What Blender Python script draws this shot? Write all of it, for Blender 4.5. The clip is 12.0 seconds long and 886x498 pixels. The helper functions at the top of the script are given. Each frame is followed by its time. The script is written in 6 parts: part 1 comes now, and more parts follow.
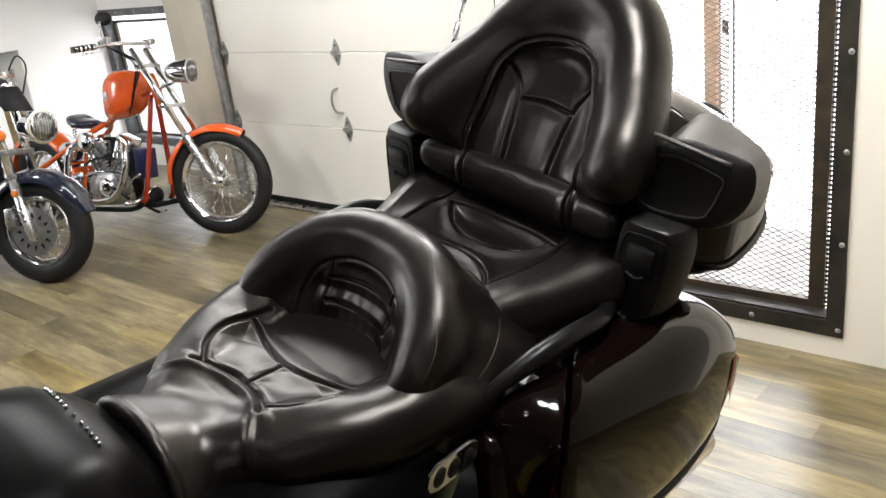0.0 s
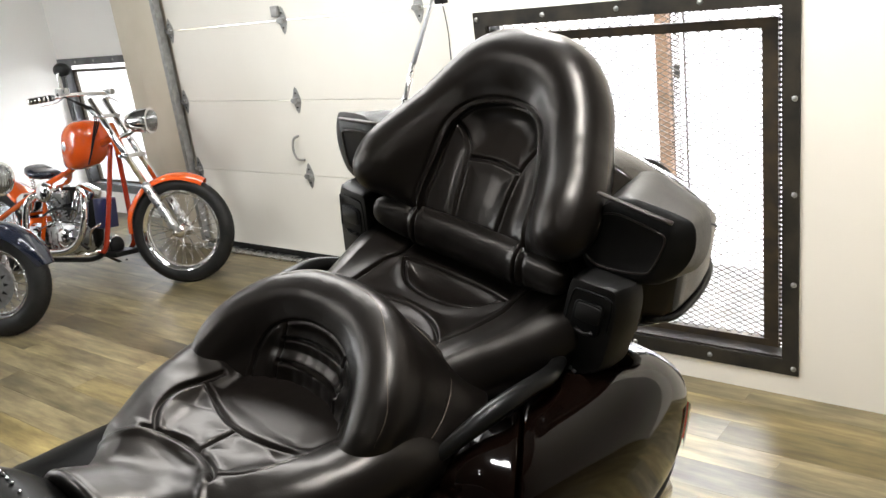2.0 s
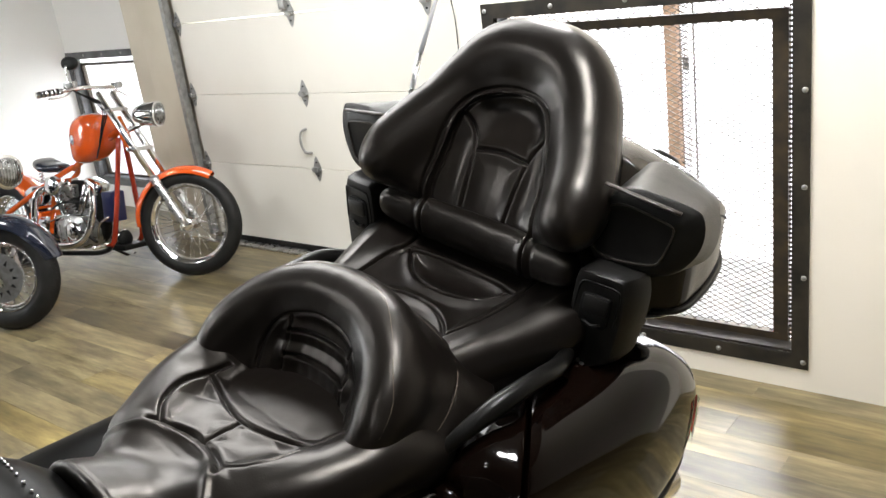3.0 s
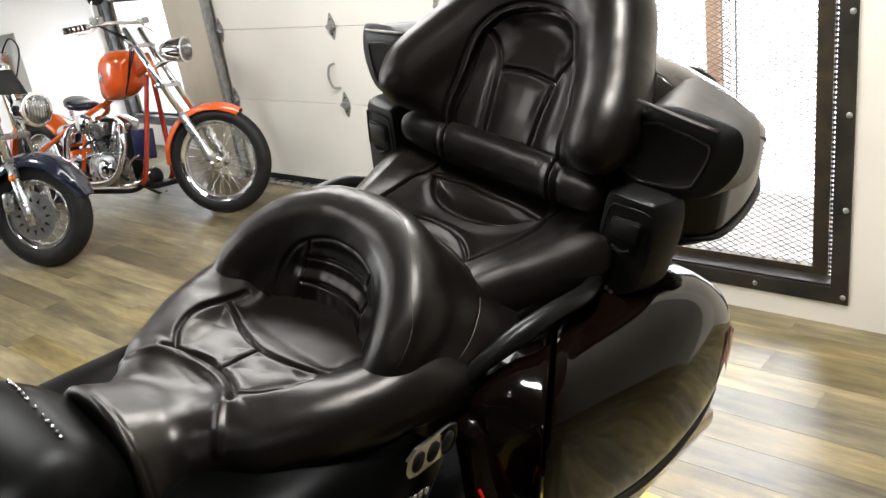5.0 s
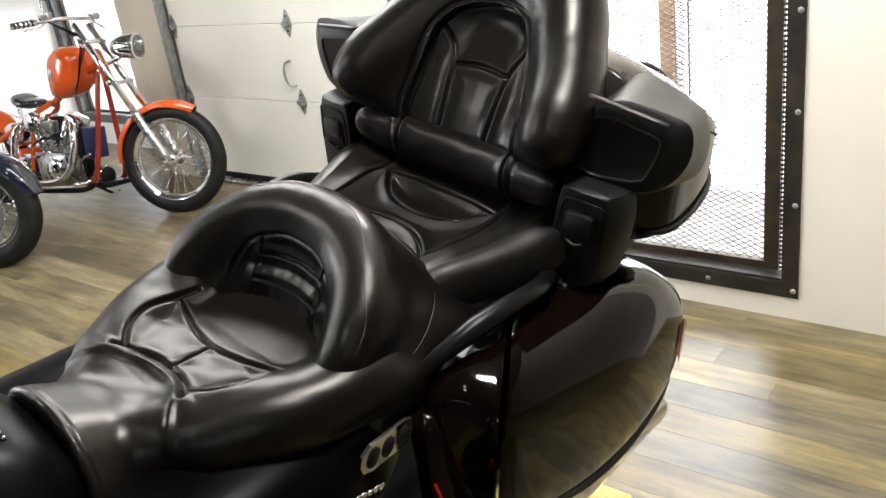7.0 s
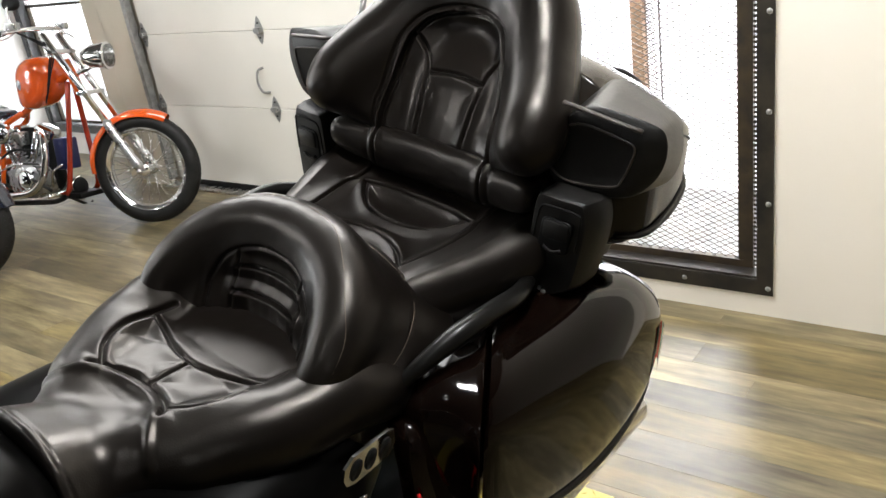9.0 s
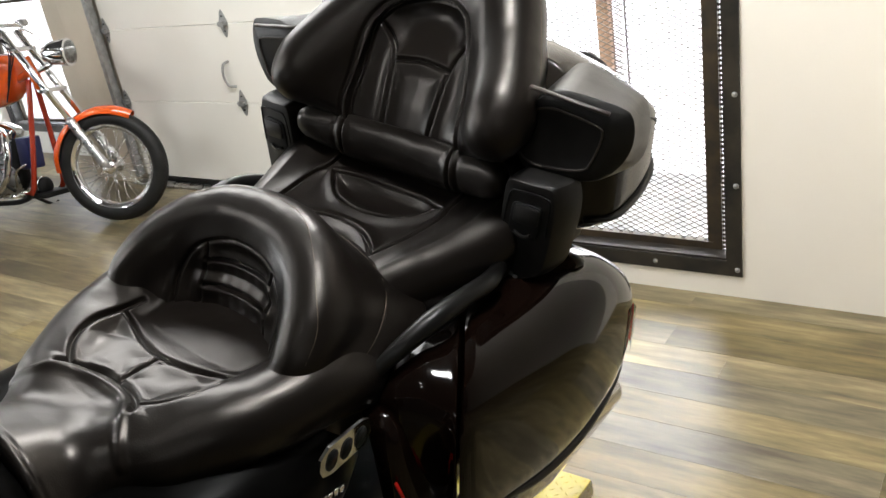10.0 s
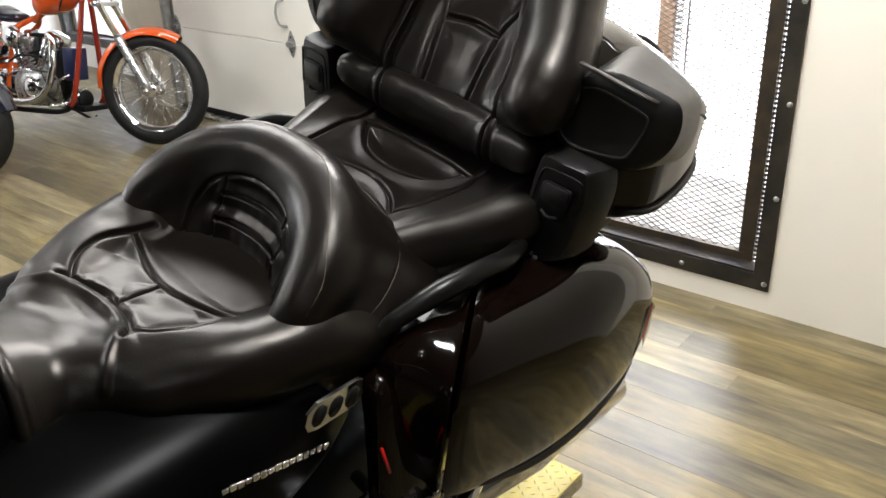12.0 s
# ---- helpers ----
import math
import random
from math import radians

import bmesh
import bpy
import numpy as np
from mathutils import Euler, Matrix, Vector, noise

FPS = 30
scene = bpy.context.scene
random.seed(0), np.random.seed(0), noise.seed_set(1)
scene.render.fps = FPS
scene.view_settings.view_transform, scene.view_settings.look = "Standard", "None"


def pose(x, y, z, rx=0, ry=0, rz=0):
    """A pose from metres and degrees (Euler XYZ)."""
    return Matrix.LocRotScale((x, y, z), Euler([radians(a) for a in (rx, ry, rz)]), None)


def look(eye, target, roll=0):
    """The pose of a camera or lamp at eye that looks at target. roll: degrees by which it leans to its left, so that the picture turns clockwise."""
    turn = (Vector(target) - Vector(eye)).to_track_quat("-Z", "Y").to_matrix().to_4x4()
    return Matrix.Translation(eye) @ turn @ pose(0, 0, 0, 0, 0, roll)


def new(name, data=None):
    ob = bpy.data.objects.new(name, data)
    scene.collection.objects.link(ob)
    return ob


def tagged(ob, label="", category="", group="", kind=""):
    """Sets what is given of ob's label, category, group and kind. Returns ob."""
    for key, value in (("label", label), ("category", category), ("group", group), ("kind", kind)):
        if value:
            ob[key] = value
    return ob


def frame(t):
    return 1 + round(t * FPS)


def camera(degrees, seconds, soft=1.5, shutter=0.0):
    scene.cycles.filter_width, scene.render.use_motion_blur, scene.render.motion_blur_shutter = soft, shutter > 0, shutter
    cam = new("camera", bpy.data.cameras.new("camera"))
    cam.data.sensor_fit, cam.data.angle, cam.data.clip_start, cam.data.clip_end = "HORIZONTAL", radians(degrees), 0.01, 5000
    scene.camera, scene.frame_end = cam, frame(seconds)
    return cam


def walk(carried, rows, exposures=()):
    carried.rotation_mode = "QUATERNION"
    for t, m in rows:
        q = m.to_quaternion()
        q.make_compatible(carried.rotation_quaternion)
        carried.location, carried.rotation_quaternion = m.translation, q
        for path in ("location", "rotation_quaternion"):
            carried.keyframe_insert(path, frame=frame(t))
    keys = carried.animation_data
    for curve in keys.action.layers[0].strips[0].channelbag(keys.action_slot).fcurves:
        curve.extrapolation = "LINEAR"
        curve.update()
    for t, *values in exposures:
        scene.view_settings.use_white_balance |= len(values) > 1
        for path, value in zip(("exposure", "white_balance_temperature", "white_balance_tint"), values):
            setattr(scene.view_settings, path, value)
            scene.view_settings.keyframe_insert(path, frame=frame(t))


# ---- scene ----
cam = camera(55.0, 12.0)
PATH = [
    (0, (0.058, 2.372, 1.736), (-1.211, 3.75, 1.036), -7.2),
    (0.5, (0.078, 2.389, 1.777), (-1.16, 3.835, 1.166), -8.5),
    (1, (0.082, 2.388, 1.779), (-1.154, 3.836, 1.166), -7.7),
    (1.5, (0.087, 2.386, 1.774), (-1.147, 3.825, 1.136), -7.6),
    (2, (0.089, 2.387, 1.774), (-1.132, 3.842, 1.149), -7.5),
    (2.5, (0.091, 2.392, 1.773), (-1.124, 3.853, 1.149), -7.8),
    (4.5, (0.053, 2.416, 1.727), (-1.276, 3.724, 1.004), -7.2),
    (5, (0.067, 2.438, 1.718), (-1.211, 3.779, 0.964), -8.9),
    (5.5, (0.072, 2.449, 1.708), (-1.153, 3.814, 0.911), -9.3),
    (6, (0.08, 2.447, 1.715), (-1.131, 3.845, 0.952), -9.1),
    (6.5, (0.077, 2.443, 1.706), (-1.132, 3.831, 0.922), -8.1),
    (7, (0.072, 2.443, 1.709), (-1.132, 3.842, 0.94), -8.2),
    (9, (0.07, 2.446, 1.719), (-1.093, 3.879, 0.948), -8.8),
    (9.5, (0.064, 2.432, 1.723), (-1.121, 3.853, 0.963), -8.6),
    (10, (0.071, 2.448, 1.711), (-1.038, 3.909, 0.912), -9.6),
    (10.5, (0.074, 2.393, 1.733), (-1.055, 3.888, 1.03), -9.8),
    (11, (0.096, 2.299, 1.741), (-0.873, 3.866, 0.963), -3.7),
    (11.5, (0.101, 2.275, 1.755), (-0.922, 3.828, 1.021), 0.1),
    (12, (0.054, 2.486, 1.69), (-1.091, 3.883, 0.831), -2.1),
]
walk(cam, [(t, look(eye, target, roll)) for t, eye, target, roll in PATH], exposures=[(0.0, 0.18), (1.0, 0.12), (2.5, 0.16), (4.5, 0.24), (7.0, 0.20), (9.0, 0.10), (10.5, 0.05), (11.5, 0.06), (12.0, 0.12)])

# ---- world, sun, large lights, exposure ----
world = bpy.data.worlds.new("sky")
scene.world = world
world.use_nodes = True
_bg = world.node_tree.nodes["Background"]
_sky = world.node_tree.nodes.new("ShaderNodeTexSky")
_sky.sky_type = 'NISHITA'
_sky.sun_disc = False
_sky.sun_elevation, _sky.sun_rotation = radians(48), radians(90)
world.node_tree.links.new(_sky.outputs[0], _bg.inputs[0])
_bg.inputs[1].default_value = 0.15


def area_lamp(name, m, sx, sy, watts, colour):
    data = bpy.data.lights.new(name, 'AREA')
    data.shape, data.size, data.size_y, data.energy, data.color = 'RECTANGLE', sx, sy, watts, colour
    ob = new(name, data)
    ob.matrix_world = m
    return ob


def spot_lamp(name, x, y, z, watts, colour, radius):
    data = bpy.data.lights.new(name, 'POINT')
    data.energy, data.color, data.shadow_soft_size = watts, colour, radius
    ob = new(name, data)
    ob.location = (x, y, z)
    return ob


WARM = (0.985, 0.985, 0.975)
DAY = (0.93, 0.97, 1.0)
# daylight in the two barred windows; added fills behind the camera and at left
area_lamp("window_light", look((-1.40, 6.6, 2.1), (-1.45, 4.3, 0.5)), 1.6, 1.2, 55, (0.90, 0.95, 1.0))
area_lamp("window_light", look((-6.8, 7.3, 2.4), (-6.6, 5.2, 0.4)), 1.3, 0.9, 90, DAY)
area_lamp("front_fill_light", look((-2.6, -3.1, 1.7), (-2.2, 3.6, 1.1)), 4.0, 1.6, 15, DAY)
area_lamp("left_fill_light", look((-7.5, 2.2, 1.9), (-3.0, 4.2, 1.0)), 1.6, 1.2, 95, DAY)
# first two follow known bulb glints; the rest are unseen, added for light
LAMPS = [(-0.55, 2.0, 4), (-0.45, 1.55, 4), (-3.3, 3.3, 20), (-5.4, 2.8, 80), (-0.22, 3.40, 105), (-1.3, 4.9, 112), (-3.0, 1.7, 52), (1.6, 0.5, 16)]
# added fill lamp, brightens the rider's saddle; no such panel is known
area_lamp("seat_fill_light", pose(-2.70, 4.50, 2.90), 2.2, 0.9, 74, WARM)
for _x, _y, _w in LAMPS:
    spot_lamp("unseen_bulb", _x, _y, 2.83, _w, WARM, 0.16 if _w > 12 else 0.04)
_sd = bpy.data.lights.new("sun", 'SUN')
_sd.energy, _sd.angle, _sd.color = 4.0, radians(2), (1.0, 0.98, 0.95)
_so = new("sun", _sd)
_so.matrix_world = look((30, 8, 34), (0, 8, 0))


# ---- materials ----
def material(name, colour, rough=0.5, metal=0.0, second=None, scale=8.0, bump=0.0, bump_scale=60.0, coat=0.0, rough_var=0.0, detail=4.0, spec=0.5, stretch=None):
    m = bpy.data.materials.new(name)
    m.use_nodes = True
    nt = m.node_tree
    p = nt.nodes["Principled BSDF"]
    p.inputs["Roughness"].default_value = rough
    p.inputs["Metallic"].default_value = metal
    p.inputs["Coat Weight"].default_value = coat
    p.inputs["Specular IOR Level"].default_value = spec
    p.inputs["Base Color"].default_value = (*colour, 1)
    co = nt.nodes.new("ShaderNodeTexCoord")
    src = co.outputs["Object"]
    if stretch:
        mp = nt.nodes.new("ShaderNodeMapping")
        mp.inputs["Scale"].default_value = stretch
        nt.links.new(src, mp.inputs[0])
        src = mp.outputs[0]
    n1 = nt.nodes.new("ShaderNodeTexNoise")
    n1.inputs["Scale"].default_value, n1.inputs["Detail"].default_value = scale, detail
    nt.links.new(src, n1.inputs["Vector"])
    if second:
        mix = nt.nodes.new("ShaderNodeMix")
        mix.data_type = 'RGBA'
        ramp = nt.nodes.new("ShaderNodeMapRange")
        ramp.inputs["From Min"].default_value, ramp.inputs["From Max"].default_value = 0.35, 0.65
        nt.links.new(n1.outputs["Fac"], ramp.inputs["Value"])
        mix.inputs["A"].default_value, mix.inputs["B"].default_value = (*colour, 1), (*second, 1)
        nt.links.new(ramp.outputs[0], mix.inputs["Factor"])
        nt.links.new(mix.outputs["Result"], p.inputs["Base Color"])
    if rough_var:
        r = nt.nodes.new("ShaderNodeMapRange")
        r.inputs["To Min"].default_value, r.inputs["To Max"].default_value = max(0.02, rough - rough_var), rough + rough_var
        nt.links.new(n1.outputs["Fac"], r.inputs["Value"])
        nt.links.new(r.outputs[0], p.inputs["Roughness"])
    if bump:
        n2 = nt.nodes.new("ShaderNodeTexNoise")
        n2.inputs["Scale"].default_value, n2.inputs["Detail"].default_value = bump_scale, 3
        nt.links.new(src, n2.inputs["Vector"])
        b = nt.nodes.new("ShaderNodeBump")
        b.inputs["Strength"].default_value, b.inputs["Distance"].default_value = bump, 0.004
        nt.links.new(n2.outputs["Fac"], b.inputs["Height"])
        nt.links.new(b.outputs[0], p.inputs["Normal"])
    return m


def leather_material():
    m = material("black_leather", (0.0046, 0.0036, 0.0030), 0.325, second=(0.0070, 0.0052, 0.0041), scale=5, rough_var=0.05, spec=0.46)
    nt = m.node_tree
    p = nt.nodes["Principled BSDF"]
    co = nt.nodes.new("ShaderNodeTexCoord")
    p.inputs["Specular Tint"].default_value = (1.0, 0.92, 0.85, 1)
    v = nt.nodes.new("ShaderNodeTexVoronoi")
    v.inputs["Scale"].default_value = 420
    nt.links.new(co.outputs["Object"], v.inputs["Vector"])
    n = nt.nodes.new("ShaderNodeTexNoise")
    n.inputs["Scale"].default_value = 22
    nt.links.new(co.outputs["Object"], n.inputs["Vector"])
    b1 = nt.nodes.new("ShaderNodeBump")
    b1.inputs["Strength"].default_value, b1.inputs["Distance"].default_value = 0.18, 0.0006
    nt.links.new(v.outputs["Distance"], b1.inputs["Height"])
    b2 = nt.nodes.new("ShaderNodeBump")
    b2.inputs["Strength"].default_value, b2.inputs["Distance"].default_value = 0.25, 0.004
    nt.links.new(n.outputs["Fac"], b2.inputs["Height"])
    nt.links.new(b1.outputs[0], b2.inputs["Normal"])
    nt.links.new(b2.outputs[0], p.inputs["Normal"])
    return m


def plank_material():
    m = bpy.data.materials.new("vinyl_plank")
    m.use_nodes = True
    nt = m.node_tree
    p = nt.nodes["Principled BSDF"]
    co = nt.nodes.new("ShaderNodeTexCoord")
    info = nt.nodes.new("ShaderNodeObjectInfo")
    off = nt.nodes.new("ShaderNodeVectorMath")
    off.operation = 'MULTIPLY_ADD'
    off.inputs[1].default_value = (1, 1, 1)
    comb = nt.nodes.new("ShaderNodeCombineXYZ")
    mul = nt.nodes.new("ShaderNodeMath")
    mul.operation = 'MULTIPLY'
    mul.inputs[1].default_value = 37.0
    geo = nt.nodes.new("ShaderNodeNewGeometry")
    rnd = nt.nodes.new("ShaderNodeMath")
    rnd.operation = 'ADD'
    nt.links.new(info.outputs["Random"], rnd.inputs[0])
    nt.links.new(geo.outputs["Random Per Island"], rnd.inputs[1])
    nt.links.new(rnd.outputs[0], mul.inputs[0])
    nt.links.new(mul.outputs[0], comb.inputs[0])
    nt.links.new(mul.outputs[0], comb.inputs[1])
    nt.links.new(co.outputs["Object"], off.inputs[0])
    nt.links.new(comb.outputs[0], off.inputs[2])
    mp = nt.nodes.new("ShaderNodeMapping")
    mp.inputs["Scale"].default_value = (2.0, 13, 1)
    nt.links.new(off.outputs[0], mp.inputs[0])
    grain = nt.nodes.new("ShaderNodeTexNoise")
    grain.inputs["Scale"].default_value, grain.inputs["Detail"].default_value, grain.inputs["Roughness"].default_value = 1.6, 6, 0.62
    nt.links.new(mp.outputs[0], grain.inputs["Vector"])
    ramp = nt.nodes.new("ShaderNodeValToRGB")
    e = ramp.color_ramp.elements
    e[0].position, e[0].color = 0.20, (0.050, 0.037, 0.016, 1)
    e[1].position, e[1].color = 0.84, (0.40, 0.325, 0.155, 1)
    k = ramp.color_ramp.elements.new(0.5)
    k.color = (0.200, 0.155, 0.070, 1)
    nt.links.new(grain.outputs["Fac"], ramp.inputs[0])
    tone = nt.nodes.new("ShaderNodeHueSaturation")
    vr = nt.nodes.new("ShaderNodeMapRange")
    fr = nt.nodes.new("ShaderNodeMath")
    fr.operation = 'FRACT'
    mul2 = nt.nodes.new("ShaderNodeMath")
    mul2.operation = 'MULTIPLY'
    mul2.inputs[1].default_value = 7.31
    nt.links.new(rnd.outputs[0], mul2.inputs[0])
    nt.links.new(mul2.outputs[0], fr.inputs[0])
    nt.links.new(fr.outputs[0], vr.inputs["Value"])
    vr.inputs["To Min"].default_value, vr.inputs["To Max"].default_value = 0.62, 1.16
    nt.links.new(vr.outputs[0], tone.inputs["Value"])
    sr = nt.nodes.new("ShaderNodeMapRange")
    sr.inputs["To Min"].default_value, sr.inputs["To Max"].default_value = 0.75, 1.1
    nt.links.new(info.outputs["Random"], sr.inputs["Value"])
    nt.links.new(sr.outputs[0], tone.inputs["Saturation"])
    big = nt.nodes.new("ShaderNodeTexNoise")
    big.inputs["Scale"].default_value, big.inputs["Detail"].default_value = 0.9, 5
    mp2 = nt.nodes.new("ShaderNodeMapping")
    mp2.inputs["Scale"].default_value = (1.7, 5.0, 1)
    nt.links.new(off.outputs[0], mp2.inputs[0])
    nt.links.new(mp2.outputs[0], big.inputs["Vector"])
    blot = nt.nodes.new("ShaderNodeMix")
    blot.data_type, blot.blend_type = 'RGBA', 'OVERLAY'
    blot.inputs["Factor"].default_value = 0.8
    grey = nt.nodes.new("ShaderNodeMapRange")
    grey.inputs["From Min"].default_value, grey.inputs["From Max"].default_value = 0.3, 0.7
    grey.inputs["To Min"].default_value, grey.inputs["To Max"].default_value = 0.22, 0.72
    nt.links.new(big.outputs["Fac"], grey.inputs["Value"])
    nt.links.new(ramp.outputs[0], blot.inputs["A"])
    nt.links.new(grey.outputs[0], blot.inputs["B"])
    nt.links.new(blot.outputs["Result"], tone.inputs["Color"])
    nt.links.new(tone.outputs[0], p.inputs["Base Color"])
    rr = nt.nodes.new("ShaderNodeMapRange")
    rr.inputs["To Min"].default_value, rr.inputs["To Max"].default_value = 0.24, 0.40
    nt.links.new(grain.outputs["Fac"], rr.inputs["Value"])
    nt.links.new(rr.outputs[0], p.inputs["Roughness"])
    b = nt.nodes.new("ShaderNodeBump")
    b.inputs["Strength"].default_value, b.inputs["Distance"].default_value = 0.2, 0.001
    nt.links.new(grain.outputs["Fac"], b.inputs["Height"])
    nt.links.new(b.outputs[0], p.inputs["Normal"])
    return m


def glow_material(name, colour, strength):
    m = bpy.data.materials.new(name)
    m.use_nodes = True
    p = m.node_tree.nodes["Principled BSDF"]
    p.inputs["Base Color"].default_value = (*colour, 1)
    p.inputs["Emission Color"].default_value = (*colour, 1)
    p.inputs["Emission Strength"].default_value = strength
    return m


LEATHER = leather_material()
PLANK = plank_material()
WALL = material("cream_wall_paint", (0.82, 0.775, 0.70), 0.6, second=(0.79, 0.74, 0.655), scale=1.4, bump=0.12, bump_scale=90)


def add_specks(m, scale, size):
    """Sparse scuffs and dirt specks over a paint."""
    nt = m.node_tree
    p = nt.nodes["Principled BSDF"]
    was = p.inputs["Base Color"].links[0].from_socket
    co = nt.nodes.new("ShaderNodeTexCoord")
    warp = nt.nodes.new("ShaderNodeTexNoise")
    warp.inputs["Scale"].default_value = 30
    add = nt.nodes.new("ShaderNodeVectorMath")
    add.operation = 'MULTIPLY_ADD'
    add.inputs[1].default_value = (0.03, 0.03, 0.03)
    nt.links.new(co.outputs["Object"], warp.inputs["Vector"])
    nt.links.new(warp.outputs["Color"], add.inputs[0])
    nt.links.new(co.outputs["Object"], add.inputs[2])
    v = nt.nodes.new("ShaderNodeTexVoronoi")
    v.inputs["Scale"].default_value = scale
    nt.links.new(add.outputs[0], v.inputs["Vector"])
    r = nt.nodes.new("ShaderNodeMapRange")
    r.inputs["From Min"].default_value, r.inputs["From Max"].default_value = size, size * 0.5
    r.inputs["To Max"].default_value = 0.55
    nt.links.new(v.outputs["Distance"], r.inputs["Value"])
    mix = nt.nodes.new("ShaderNodeMix")
    mix.data_type = 'RGBA'
    mix.inputs["B"].default_value = (0.22, 0.19, 0.15, 1)
    nt.links.new(r.outputs[0], mix.inputs["Factor"])
    nt.links.new(was, mix.inputs["A"])
    nt.links.new(mix.outputs["Result"], p.inputs["Base Color"])


add_specks(WALL, 2.6, 0.06)
WALLW = material("white_wall_paint", (0.86, 0.855, 0.83), 0.6, second=(0.83, 0.825, 0.80), scale=1.2, bump=0.12, bump_scale=90)
DOORW = material("cream_door_enamel", (0.80, 0.775, 0.71), 0.42, second=(0.77, 0.745, 0.68), scale=2.2, bump=0.06, bump_scale=140)
POST = material("tan_post_paint", (0.58, 0.53, 0.43), 0.55, second=(0.53, 0.48, 0.38), scale=3)
# unseen ceiling kept dark so that little light bounces onto the leather
CEIL = material("unseen_ceiling_dark", (0.11, 0.108, 0.105), 0.8, second=(0.09, 0.088, 0.085), scale=2)
# unseen closing walls, kept dark to hold reflections on the bike down
FAR = material("unseen_wall_dark", (0.07, 0.068, 0.065), 0.7, second=(0.055, 0.054, 0.052), scale=1.5)
STEEL = material("dark_steel", (0.018, 0.017, 0.016), 0.45, metal=0.2, second=(0.04, 0.034, 0.026), scale=9, bump=0.15, bump_scale=70, rough_var=0.12, spec=0.25)
GREYSTEEL = material("weathered_grey_steel", (0.13, 0.135, 0.14), 0.5, metal=0.2, second=(0.09, 0.09, 0.092), scale=9, rough_var=0.1)
RUST = material("rusty_steel", (0.022, 0.017, 0.012), 0.6, metal=0.3, second=(0.05, 0.034, 0.017), scale=14, bump=0.2, bump_scale=60)
MESHM = material("expanded_metal", (0.05, 0.047, 0.042), 0.5, metal=0.5, second=(0.09, 0.07, 0.05), scale=20)
STEELD = material("worn_disc_steel", (0.36, 0.36, 0.36), 0.35, metal=0.9, second=(0.27, 0.265, 0.26), scale=30, rough_var=0.1)
GALV = material("galvanised_steel", (0.36, 0.36, 0.35), 0.45, metal=0.5, second=(0.26, 0.26, 0.25), scale=25, rough_var=0.1)
CHROME = material("chrome", (0.82, 0.82, 0.83), 0.07, metal=1.0, rough_var=0.03, scale=3)
ALU = material("brushed_aluminium", (0.60, 0.60, 0.60), 0.28, metal=1.0, second=(0.5, 0.5, 0.5), scale=30, rough_var=0.08)
PAINT = material("dark_brown_gloss_paint", (0.0040, 0.0019, 0.0012), 0.07, second=(0.0056, 0.0028, 0.0018), scale=3, spec=0.28)
GREYP = material("charcoal_gloss_paint", (0.024, 0.020, 0.016), 0.14, second=(0.029, 0.024, 0.019), scale=3, spec=0.32)
PLASTIC = material("black_grained_plastic", (0.0095, 0.0088, 0.0080), 0.42, second=(0.0138, 0.0128, 0.0116), scale=40, bump=0.12, bump_scale=700, rough_var=0.05, spec=0.35)
HANDLE = material("polished_black_plastic", (0.005, 0.0048, 0.0045), 0.32, second=(0.008, 0.0075, 0.007), scale=12, rough_var=0.05, spec=0.35)
DARK = material("matt_black", (0.004, 0.004, 0.004), 0.55, second=(0.007, 0.007, 0.007), scale=10, spec=0.25)
RUBBER = material("tyre_rubber", (0.006, 0.006, 0.006), 0.55, spec=0.3, second=(0.012, 0.0115, 0.011), scale=14, bump=0.15, bump_scale=120)
# worn brown rib, lightened by a highlight put into its colour
RIBM = material("worn_rib_highlight", (0.055, 0.044, 0.036), 0.35, second=(0.035, 0.028, 0.023), scale=30, rough_var=0.06)
THREAD = material("brown_grey_thread", (0.15, 0.115, 0.085), 0.7, second=(0.11, 0.085, 0.06), scale=300)
BLACKP = material("black_satin_panel", (0.0016, 0.0016, 0.0016), 0.28, second=(0.003, 0.0028, 0.0026), scale=6, spec=0.05, rough_var=0.015)
ORANGE = material("orange_gloss_paint", (0.72, 0.105, 0.012), 0.14, second=(0.66, 0.085, 0.01), scale=3, coat=1.0)
REDP = material("red_brown_paint", (0.33, 0.03, 0.012), 0.25, second=(0.28, 0.025, 0.01), scale=3, coat=0.6)
REDLENS = material("red_lens", (0.65, 0.02, 0.015), 0.12, second=(0.55, 0.016, 0.012), scale=20, coat=0.6)
AMBER = material("amber_lens", (0.75, 0.20, 0.02), 0.15, second=(0.65, 0.16, 0.015), scale=20, coat=0.5)
NAVY = material("navy_gloss_paint", (0.012, 0.016, 0.030), 0.16, second=(0.016, 0.02, 0.036), scale=3, coat=1.0)
BLUEP = material("blue_metal", (0.012, 0.016, 0.06), 0.3, second=(0.016, 0.02, 0.075), scale=5)
YELLOW = material("yellow_deck_paint", (0.62, 0.50, 0.06), 0.42, second=(0.50, 0.40, 0.06), scale=16, bump=0.1, bump_scale=80)
BRICK = material("tan_timber", (0.19, 0.115, 0.07), 0.8, second=(0.14, 0.085, 0.05), scale=12, bump=0.3, bump_scale=60)
MORTAR = material("mortar", (0.42, 0.38, 0.33), 0.9, second=(0.36, 0.33, 0.29), scale=20)
GREYGROUND = material("grey_mottled_ground", (0.30, 0.30, 0.295), 0.8, second=(0.10, 0.10, 0.098), scale=5, bump=0.3, bump_scale=30)
